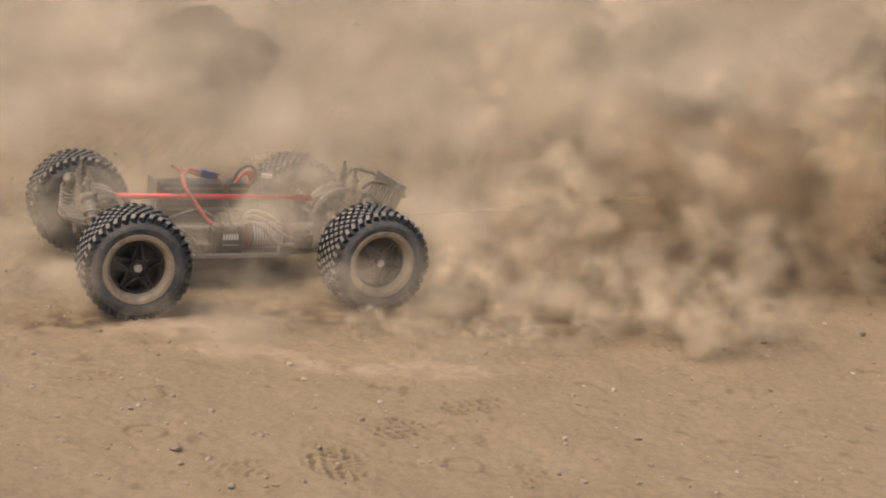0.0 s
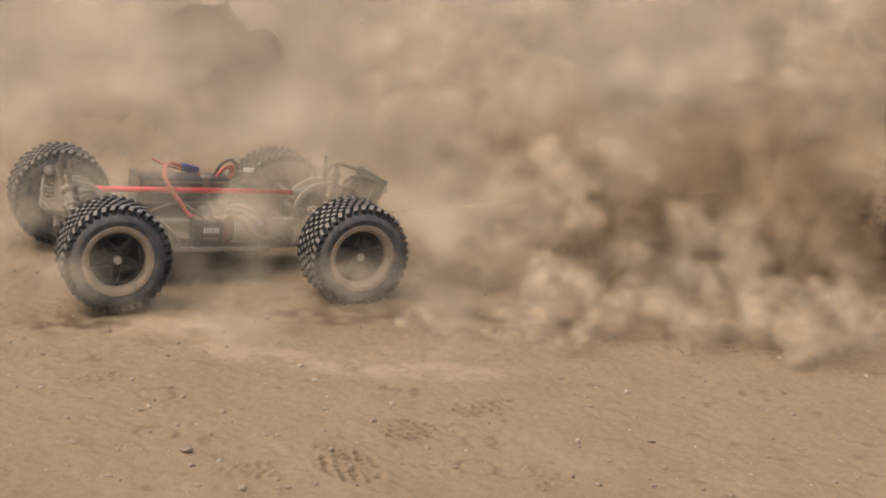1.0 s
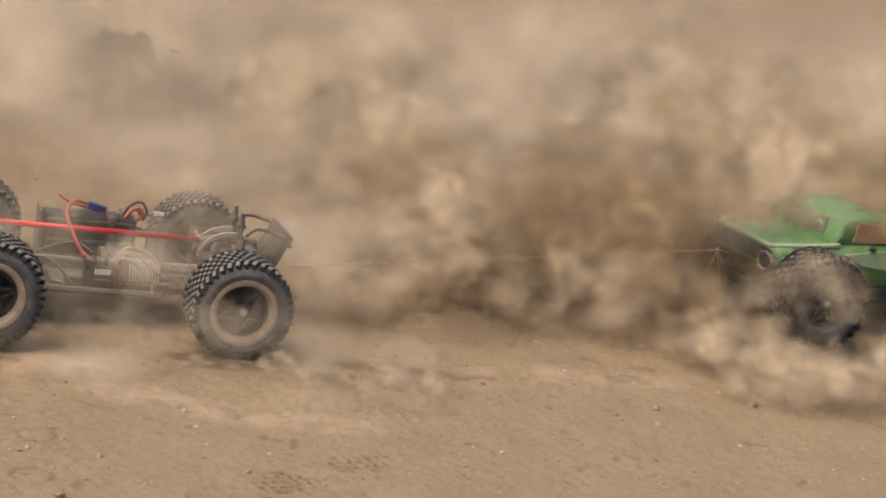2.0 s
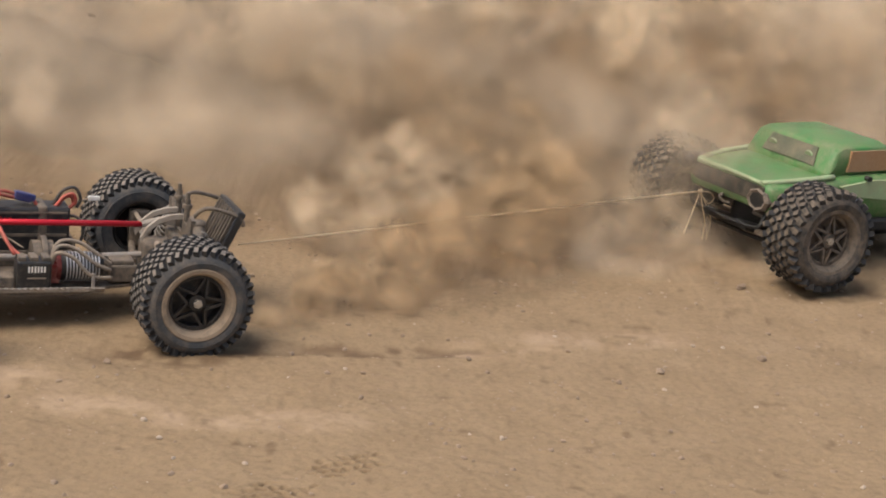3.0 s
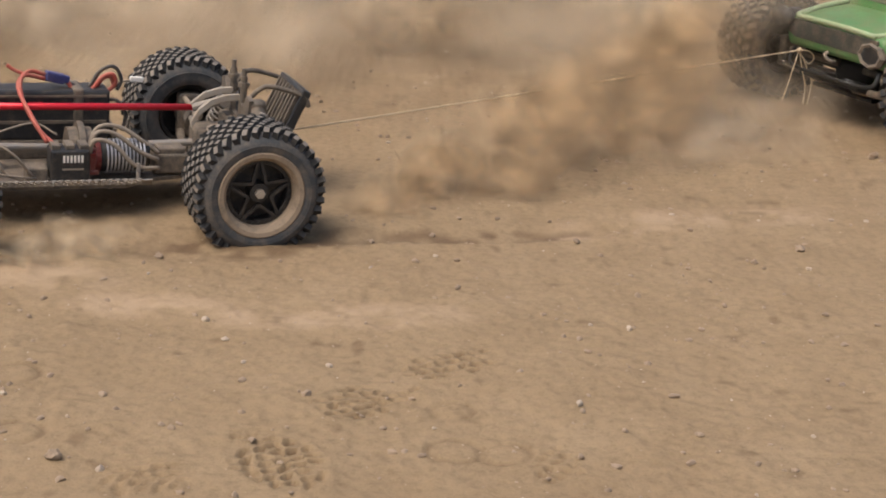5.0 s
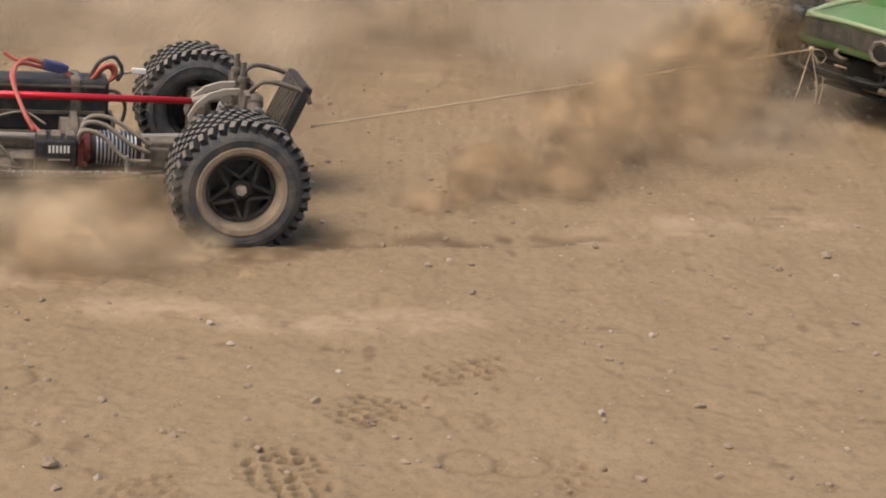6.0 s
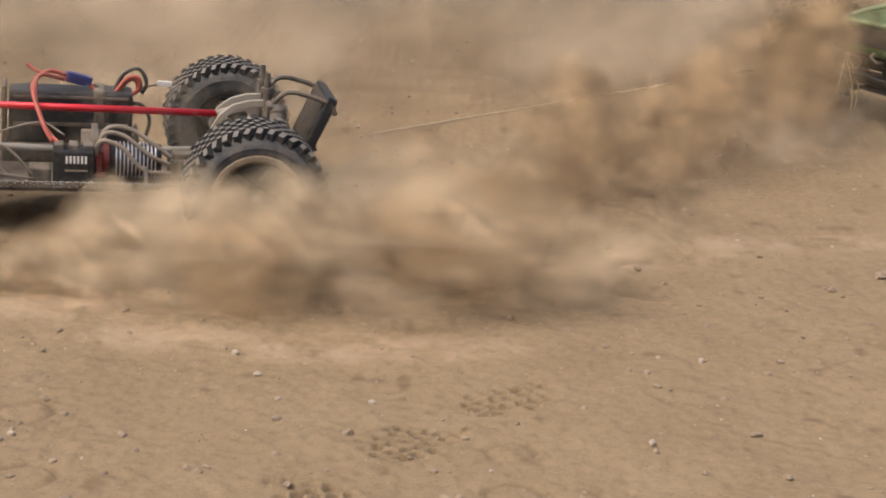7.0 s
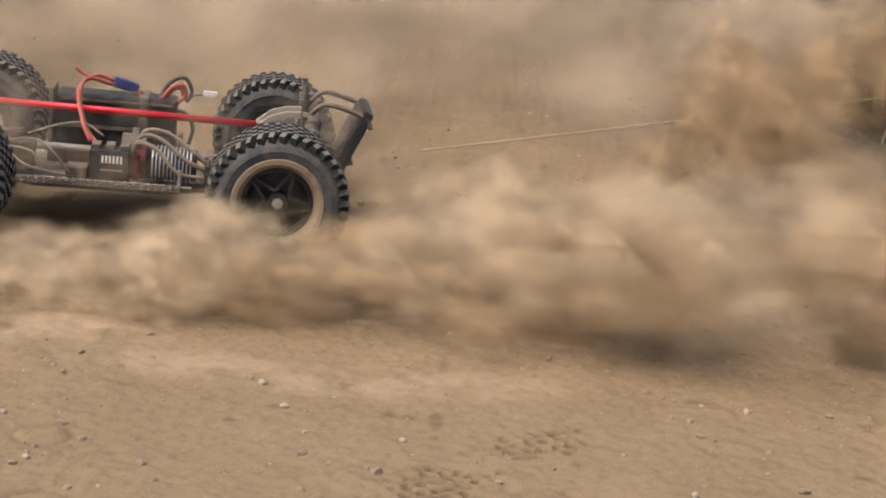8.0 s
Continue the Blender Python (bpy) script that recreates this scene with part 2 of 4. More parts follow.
def value_noise(x, y, scale, k):
    x, y = x * scale, y * scale
    ix, iy = np.floor(x), np.floor(y)
    fx, fy = x - ix, y - iy
    fx, fy = fx * fx * (3 - 2 * fx), fy * fy * (3 - 2 * fy)
    a = hashed(ix, iy, k) * (1 - fx) + hashed(ix + 1, iy, k) * fx
    b = hashed(ix, iy + 1, k) * (1 - fx) + hashed(ix + 1, iy + 1, k) * fx
    return a * (1 - fy) + b * fy - 0.5


def ellipse(x, y, cx, cy, turn, a, b):
    c, s = math.cos(radians(turn)), math.sin(radians(turn))
    u, v = (x - cx) * c + (y - cy) * s, -(x - cx) * s + (y - cy) * c
    return u, v, (u / a) ** 2 + (v / b) ** 2


def ground_height(x, y):
    z = 0.012 * value_noise(x, y, 2.2, 1) + 0.007 * value_noise(x, y, 7, 2) + 0.0032 * value_noise(x, y, 21, 3)
    z += 0.0021 * value_noise(x, y, 55, 4) + 0.0022 * value_noise(x, y, 120, 5)
    far = np.clip((y - 2.2) / 3, 0, 1)
    z += far * 0.10 * value_noise(x, y, 0.8, 6)
    for cx, cy, turn, a, b, deep in PRINTS:
        u, v, q = ellipse(x, y, cx, cy, turn, a, b)
        inside = deep * np.clip((1.1 - q + 1.3 * value_noise(x, y, 48, 21)) * 2.5, 0, 1)
        lug = np.where((np.sin(u * 430 + np.sin(v * 300)) > -0.1) & (np.sin(v * 420 + u * 90) > -0.2), 1.0, 0.0)
        z += inside * (-0.0105 * lug + 0.0015 * value_noise(x, y, 150, 9))
        z += deep * 0.0012 * np.exp(-((q - 1.35) * 4) ** 2)
    for cx, cy, turn, a, b, deep in RUTS:
        q = ellipse(x, y, cx, cy, turn, a, b)[2]
        z -= deep * np.exp(-q * q * 0.9) - 0.35 * deep * np.exp(-((q - 2.0) * 1.6) ** 2) * (1 + 1.2 * value_noise(x, y, 45, 14))
    for cx, cy, r in RINGS:
        d = np.hypot(x - cx, (y - cy) * 1.1)
        z -= 0.003 * np.exp(-((d - r) / 0.003) ** 2)
    return z


def scuff(x, y):
    s = np.zeros_like(x)
    for cx, cy, a, b, turn in SCUFFS:
        q = ellipse(x, y, cx, cy, turn, a, b)[2]
        s = np.maximum(s, np.clip(1.15 - q, 0, 1) * np.clip(0.55 + 1.6 * value_noise(x, y, 26, 11) + 0.9 * value_noise(x, y, 75, 12), 0, 1))
    return s


def dug_and_shaded(x, y):
    """Where the soil is darker: turned over in ruts and patches, painted with shade in prints and rings."""
    s = np.zeros_like(x)
    # shade of the pressed lugs, put into the colour
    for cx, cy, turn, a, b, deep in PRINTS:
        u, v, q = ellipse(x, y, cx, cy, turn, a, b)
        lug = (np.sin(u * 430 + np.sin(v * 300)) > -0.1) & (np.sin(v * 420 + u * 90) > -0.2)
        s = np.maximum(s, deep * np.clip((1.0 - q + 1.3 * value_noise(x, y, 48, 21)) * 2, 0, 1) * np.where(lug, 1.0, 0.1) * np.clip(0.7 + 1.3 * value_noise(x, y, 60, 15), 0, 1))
    # likewise a painted shade line along each ring's groove
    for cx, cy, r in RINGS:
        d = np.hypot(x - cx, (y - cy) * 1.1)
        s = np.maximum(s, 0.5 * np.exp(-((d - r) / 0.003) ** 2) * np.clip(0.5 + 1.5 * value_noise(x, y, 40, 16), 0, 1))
    for cx, cy, turn, a, b, deep in RUTS:
        q = ellipse(x, y, cx, cy, turn, a, b)[2]
        s = np.maximum(s, np.clip(1.3 - q, 0, 1) * np.clip(0.35 + 1.4 * value_noise(x, y, 50, 17), 0, 0.7))
    return np.maximum(s, np.clip(value_noise(x, y, 33, 18) * 2.2 + value_noise(x, y, 90, 19) - 0.85, 0, 0.45))


def axis(lo, hi, step, out):
    inner = list(np.arange(lo, hi, step))
    left, right, d = [], [], step
    a, b = lo, hi
    while a > -out:
        d *= 1.22 if d > 0.05 else 1.035
        a, b = a - d, b + d
        left.append(a)
        right.append(b)
    return np.array(left[::-1] + inner + right)


def build_ground():
    xs, ys = axis(-0.62, 1.2, 0.0035, 400), axis(-0.48, 0.05, 0.003, 400)
    gx, gy = np.meshgrid(xs, ys)
    gz = ground_height(gx, gy)
    co = np.stack([gx, gy, gz], -1).reshape(-1, 3)
    w, h = len(xs), len(ys)
    i = np.arange((h - 1) * w).reshape(h - 1, w)[:, :-1].ravel()
    me = bpy.data.meshes.new("ground")
    me.vertices.add(len(co))
    me.vertices.foreach_set("co", co.ravel())
    quads = np.stack([i, i + 1, i + w + 1, i + w], -1)
    me.loops.add(quads.size)
    me.loops.foreach_set("vertex_index", quads.ravel())
    me.polygons.add(len(quads))
    me.polygons.foreach_set("loop_start", np.arange(0, quads.size, 4))
    me.update(calc_edges=True)
    me.polygons.foreach_set("use_smooth", np.ones(len(quads), bool))
    at = me.attributes.new("dig_shade", "FLOAT", "POINT")
    at.data.foreach_set("value", dug_and_shaded(gx, gy).ravel())
    at = me.attributes.new("scuff", "FLOAT", "POINT")
    at.data.foreach_set("value", scuff(gx, gy).ravel())
    me.materials.append(GROUND)
    tagged(new("ground", me), "dry tan dirt ground with scuffs and prints", "ground", kind="structure")


build_ground()


def height_at(x, y):
    return float(ground_height(np.array([float(x)]), np.array([float(y)]))[0])


def stone_mesh(name, seed, size, flat=0.6, sub=2):
    rng = random.Random(seed)
    bm = bmesh.new()
    bmesh.ops.create_icosphere(bm, subdivisions=sub, radius=1)
    off = Vector((rng.uniform(0, 50), rng.uniform(0, 50), rng.uniform(0, 50)))
    sx, sy = rng.uniform(0.8, 1.2), rng.uniform(0.6, 1.0)
    for v in bm.verts:
        k = 1 + 0.55 * noise.noise(v.co * 1.1 + off) + 0.25 * noise.noise(v.co * 2.7 + off)
        v.co = Vector((v.co.x * sx, v.co.y * sy, v.co.z * flat)) * k * size
    return to_mesh(name, bm)


# single stones that stand out from the gravel: x, y, half size, material
STONES = [(-0.041, -0.481, 0.011, DARKSTONE), (0.043, -0.578, 0.009, STONE), (-0.178, -0.486, 0.007, STONE), (-0.159, -0.258, 0.005, PALESTONE),
          (0.074, -0.185, 0.006, PALESTONE), (0.167, -0.322, 0.007, STONE), (0.499, -0.111, 0.007, PALESTONE), (0.746, 0.195, 0.011, STONE),
          (0.524, -0.288, 0.007, STONE), (0.316, -0.005, 0.007, DARKSTONE), (-0.032, 0.072, 0.008, DARKSTONE), (0.914, 0.289, 0.011, DARKSTONE),
          (0.371, 0.273, 0.006, DARKSTONE), (0.428, -0.325, 0.006, PALESTONE), (0.467, 0.192, 0.007, DARKSTONE), (0.678, 0.137, 0.007, STONE),
          (-0.30, 0.12, 0.006, DARKSTONE), (-0.42, 0.21, 0.006, DARKSTONE), (0.317, 0.094, 0.006, DARKSTONE), (0.533, -0.39, 0.006, STONE), (0.517, -0.445, 0.006, STONE), (0.42, -0.442, 0.006, DARKSTONE), (0.742, 0.122, 0.005, PALESTONE), (0.642, -0.376, 0.004, PALESTONE),
          (0.953, 0.665, 0.014, DARKSTONE), (0.726, -0.042, 0.005, DARKSTONE), (0.593, 0.103, 0.005, STONE), (0.562, 0.449, 0.006, DARKSTONE), (0.439, 0.277, 0.006, DARKSTONE), (-0.24, 3.56, 0.02, DARKSTONE),
          (-0.6, 3.2, 0.018, DARKSTONE)]


def build_stones():
    for k, (x, y, s, mat) in enumerate(STONES):
        label = {"dark_stone": "dark brown angular stone lying on the dirt", "pale_stone": "small pale stone lying on the dirt",
                 "grey_brown_stone": "grey-brown stone lying on the dirt"}[mat.name]
        ob = tagged(part("stone", stone_mesh("stone", k, s * 0.72), mat), label, "stone", "stones on the dirt")
        ob.matrix_basis = pose(x, y, height_at(x, y) + s * 0.25, 0, 0, k * 47)


build_stones()


def build_gravel():
    """Clods and grit, in one sheet of loose pieces for each tone."""
    rng = random.Random(5)
    base = []
    for k in range(5):
        bm = bmesh.new()
        bmesh.ops.create_icosphere(bm, subdivisions=1, radius=1)
        for v in bm.verts:
            v.co *= 1 + 0.7 * noise.noise(v.co * 1.3 + Vector((k * 9, 3, 1)))
        base.append((np.array([v.co[:] for v in bm.verts]), np.array([[v.index for v in f.verts] for f in bm.faces])))
        bm.free()
    for name, mat, count, label in (("gravel", STONE, 3200, "loose tan grit and small clods on the dirt"),
                                    ("dark_gravel", DARKSTONE, 1000, "loose dark clods and crumbs on the dirt"),
                                    ("pale_gravel", PALESTONE, 500, "scattered pale grit on the dirt")):
        vs, fs, n = [], [], 0
        for _ in range(count):
            x, y = rng.uniform(-0.9, 1.8), -0.6 + 2.6 * rng.random() ** 1.3
            if rng.random() < 0.18:
                y = rng.uniform(2.0, 5.0)
                x = rng.uniform(-1.5, 1.5)
            s = 0.0011 + 0.0042 * rng.random() ** 3.4
            v, f = base[rng.randrange(5)]
            a = rng.uniform(0, 6.3)
            c, q = math.cos(a), math.sin(a)
            p = v * np.array([1, rng.uniform(0.6, 1), rng.uniform(0.45, 0.7)]) * s
            p = np.stack([p[:, 0] * c - p[:, 1] * q, p[:, 0] * q + p[:, 1] * c, p[:, 2]], -1)
            vs.append(p + np.array([x, y, height_at(x, y) + s * 0.2]))
            fs.append(f + n)
            n += len(v)
        me = bpy.data.meshes.new(name)
        me.from_pydata(np.concatenate(vs).tolist(), [], np.concatenate(fs).tolist())
        me.materials.append(mat)
        tagged(new(name, me), label, "gravel", kind="stuff")


build_gravel()


# ---- wheels, shared by both trucks ----
def tyre_meshes(r, w, around, rows, lug):
    """The carcass and its tread of separate lugs."""
    bm = bmesh.new()
    k = r / 0.086
    c = r - 0.0055
    h = w / 2
    lathe(bm, [(0.0535 * k, -h + 0.004), (0.058 * k, -h - 0.001), (0.070 * k, -h), (c - 0.004, -h + 0.006), (c - 0.001, -h + 0.014), (c + 0.001, 0),
               (c - 0.001, h - 0.014), (c - 0.004, h - 0.006), (0.070 * k, h), (0.056 * k, h - 0.001), (0.046 * k, h - 0.004), (0.045 * k, h - 0.012)], 56, True)
    for y in (-h - 0.0006, h + 0.0006):
        lathe(bm, [(0.0645 * k, y * 0.97), (0.0655 * k, y * 1.03), (0.0668 * k, y * 0.97)], 56, True)
    bmesh.ops.recalc_face_normals(bm, faces=bm.faces)
    carcass = to_mesh("tyre", bm)
    rng = random.Random(3)
    bm = bmesh.new()
    for j in range(rows):
        y = -h + 0.008 + (w - 0.016) * j / (rows - 1)
        edge = j in (0, rows - 1)
        for n in range(around):
            a = 2 * math.pi * (n + 0.5 * (j % 2)) / around
            size = (lug, lug * 1.5, 0.010) if edge else (lug, lug * 1.1, 0.0085)
            m = Matrix.Rotation(a, 4, "Y") @ Matrix.Translation((0, y, c + (0.0005 if edge else 0.0018)))
            m = m @ Euler((math.copysign(0.45, -y) if edge else 0, 0, 0.5 * (1 if j % 2 else -1) + rng.uniform(-0.15, 0.15))).to_matrix().to_4x4()
            made = bmesh.ops.create_cube(bm, size=1, matrix=m @ Matrix.Diagonal((*size, 1)))["verts"]
            turned = m.inverted()
            top = [v for v in made if (turned @ v.co).z > 0]
            mid = sum((v.co for v in top), Vector()) / 4
            for v in top:
                v.co = mid + (v.co - mid) * 0.78
    bmesh.ops.recalc_face_normals(bm, faces=bm.faces)
    # tops get the paler dusty rubber, sides the one darkened as shade
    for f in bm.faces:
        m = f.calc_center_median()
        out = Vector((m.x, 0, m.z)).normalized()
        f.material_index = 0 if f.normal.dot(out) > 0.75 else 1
    return carcass, to_mesh("tread", bm)


def rim_meshes(s, spokes):
    """A deep dish: tan lip, recessed dark ring with bolts, a star of thin bars and a dark back."""
    bead = bmesh.new()
    lathe(bead, [(0.0575 * s, -0.0425), (0.0555 * s, -0.0448), (0.0500 * s, -0.0440), (0.0465 * s, -0.0385), (0.0452 * s, -0.0370), (0.0428 * s, -0.0250), (0.0455 * s, -0.0240), (0.053 * s, -0.034)], 56, True)
    bmesh.ops.recalc_face_normals(bead, faces=bead.faces)
    rim = bmesh.new()
    lathe(rim, [(0.0432 * s, -0.0285), (0.0385 * s, -0.0290), (0.0375 * s, -0.0270), (0.0385 * s, 0.028), (0.0435 * s, 0.034), (0.0445 * s, 0.028), (0.0425 * s, -0.022)], 48, True)
    lathe(rim, [(0.0400 * s, -0.010), (0.010, -0.012), (0.010, -0.008), (0.0400 * s, -0.006)], 40, True)
    cyl(rim, (0, -0.031, 0), (0, 0.012, 0), 0.0125, 20, 0.015)
    for k in range(32):
        a = 2 * math.pi * k / 32
        box(rim, (0.0412 * s * math.cos(a), -0.0292, 0.0412 * s * math.sin(a)), (0.0028, 0.003, 0.0028), (0, -math.degrees(a), 0))
    for k in range(spokes):
        tip = 2 * math.pi * k / spokes
        for e in (-1, 1):
            inner = tip + e * math.pi / spokes
            p = Vector((0.0390 * s * math.cos(tip + e * 0.06), -0.027, 0.0390 * s * math.sin(tip + e * 0.06)))
            q = Vector((0.0155 * s * math.cos(inner), -0.0285, 0.0155 * s * math.sin(inner)))
            d = (p - q).normalized()
            side = Vector((0, 1, 0)).cross(d)
            m = Matrix((side, (0, 1, 0), d)).transposed().to_4x4()
            m.translation = (p + q) / 2
            bmesh.ops.create_cube(rim, size=1, matrix=m @ Matrix.Diagonal((0.0042, 0.007, (p - q).length, 1)))
    bmesh.ops.recalc_face_normals(rim, faces=rim.faces)
    nut = bmesh.new()
    cyl(nut, (0, -0.037, 0), (0, -0.031, 0), 0.0068, 6)
    cyl(nut, (0, -0.039, 0), (0, -0.037, 0), 0.0032, 8)
    hub = bmesh.new()
    cyl(hub, (0, 0.006, 0), (0, 0.05, 0), 0.012, 12)
    return to_mesh("bead_ring", bead), to_mesh("rim", rim), to_mesh("wheel_nut", nut), to_mesh("wheel", hub)


def make_wheel(parent, meshes, mats, at):
    (tyre, tread), (bead, rim, nut, hub) = meshes
    wheel = part("wheel", hub, DARKMETAL, parent)
    wheel.matrix_basis = at
    part("tyre", tyre, mats[0], wheel, "black rubber tyre under dust", True)
    tagged(part("tread", tread, mats[3], wheel, "blocky tread with dusty lug tops and shade-darkened sides"), kind="stuff")
    part("rim", rim, mats[2], wheel, "black spoked plastic rim")
    part("bead_ring", bead, mats[1], wheel, "tan dust-caked rim lip")
    part("wheel_nut", nut, STEEL, wheel, "steel wheel nut")
    return wheel


# ---- the bare truck without its shell; its rear is towards +x, z = 0 is the ground ----
def mirror_y(f):
    for s in (-1, 1):
        f(s)


def build_chassis():
    truck = tagged(new("model_truck_chassis"), "dusty bare radio-controlled truck chassis with exposed battery and wiring", "model truck")
    truck.empty_display_size = 0.1
    bm = bmesh.new()
    plate(bm, [(-0.20, -0.035), (-0.13, -0.062), (-0.10, -0.085), (0.06, -0.085), (0.10, -0.06), (0.20, -0.035), (0.20, 0.035), (0.10, 0.06), (0.06, 0.085), (-0.10, 0.085), (-0.13, 0.062), (-0.20, 0.035)],
          pose(0, 0, 0.054), 0.004)
    part("base_plate", bm, CAKED, truck, "dust-caked flat metal base plate")

    def guard(s):
        # side guard pierced by two rows of holes
        bm = bmesh.new()
        cells, w = 22, 0.0088
        for i in range(cells):
            for j in range(2):
                x0, v0 = -0.115 + i * w, j * w
                ring, rim = [], []
                for k in range(8):
                    a = math.pi / 8 + k * math.pi / 4
                    ring.append((x0 + w / 2 + 0.0026 * math.cos(a), v0 + w / 2 + 0.0026 * math.sin(a)))
                    e = max(abs(math.cos(a)), abs(math.sin(a)))
                    rim.append((x0 + w / 2 + w / 2 * math.cos(a) / e, v0 + w / 2 + w / 2 * math.sin(a) / e))
                def place(u, v):
                    return bm.verts.new((u, s * (0.086 + v * 0.8), 0.056 + v * 0.62))
                rv, ov = [place(*q) for q in ring], [place(*q) for q in rim]
                for k in range(8):
                    bm.faces.new((ov[k], ov[(k + 1) % 8], rv[(k + 1) % 8], rv[k]))
        for i, c in ((0, -0.121), (1, 0.0845)):
            box(bm, (c, s * 0.093, 0.0615), (0.012, 0.016, 0.0018), (s * 38, 0, 0))
        bmesh.ops.remove_doubles(bm, verts=bm.verts, dist=0.0003)
        ob = part("side_guard", bm, GREYMETAL, truck, "dusty grey pierced side guard")
        mod = ob.modifiers.new("thick", "SOLIDIFY")
        mod.thickness = 0.0016
    mirror_y(guard)

    bm = bmesh.new()
    cyl(bm, (-0.172, 0.016, 0.133), (0.169, 0.019, 0.128), 0.0046, 14)
    part("centre_brace", bm, RED, truck, "red anodised metal tube", True)
    for a, b in (((-0.172, 0.016, 0.133), (-0.205, 0.010, 0.128)), ((0.166, 0.019, 0.128), (0.205, 0.012, 0.138))):
        bm = bmesh.new()
        cyl(bm, a, b, 0.0062, 10)
        cyl(bm, (b[0], b[1] - 0.012, b[2]), (b[0], b[1] + 0.012, b[2]), 0.007, 10)
        part("brace_end", bm, GREYMETAL, truck)

    # battery in its tray on the far side of the brace
    bm = bmesh.new()
    box(bm, (-0.012, 0.066, 0.112), (0.150, 0.048, 0.066), (0, 0, 0), 0.004)
    battery = part("battery", bm, BLACK, truck, "black hard-case battery pack with a red mark")
    bm = bmesh.new()
    box(bm, (-0.012, 0.0405, 0.104), (0.140, 0.0025, 0.004), (0, 0, 0))
    box(bm, (-0.012, 0.0405, 0.138), (0.140, 0.0025, 0.003), (0, 0, 0))
    part("case_ridge", bm, DARKMETAL, battery)
    bm = bmesh.new()
    for k, w in enumerate((0.004, 0.006, 0.004, 0.007)):
        box(bm, (-0.046 + k * 0.0066, 0.0412, 0.127), (w * 0.8, 0.0012, 0.0075))
    part("red_mark", bm, RED, battery)
    for x in (0.022,):
        bm = bmesh.new()
        box(bm, (x, 0.0665, 0.1125), (0.014, 0.052, 0.070), (0, 0, 0), 0.003)
        part("battery_strap", bm, DARKMETAL, battery, "dusty webbing strap")
    bm = bmesh.new()
    box(bm, (-0.012, 0.066, 0.068), (0.165, 0.056, 0.024), (0, 0, 0), 0.002)
    box(bm, (-0.093, 0.066, 0.103), (0.005, 0.056, 0.094), (0, 0, 0), 0.001)
    box(bm, (0.069, 0.066, 0.075), (0.005, 0.056, 0.04), (0, 0, 0), 0.001)
    part("battery_tray", bm, CAKED, truck)

    # power plug and wires
    bm = bmesh.new()
    box(bm, (-0.006, 0.062, 0.158), (0.026, 0.013, 0.013), (0, 14, 8), 0.002)
    box(bm, (0.008, 0.063, 0.1555), (0.010, 0.010, 0.010), (0, 14, 8), 0.002)
    plug = part("power_plug", bm, BLUE, truck, "blue plastic battery plug")
    bm = bmesh.new()
    box(bm, (-0.006, 0.0553, 0.160), (0.015, 0.001, 0.004), (0, 14, 8))
    part("plug_rib", bm, BLUE, plug)
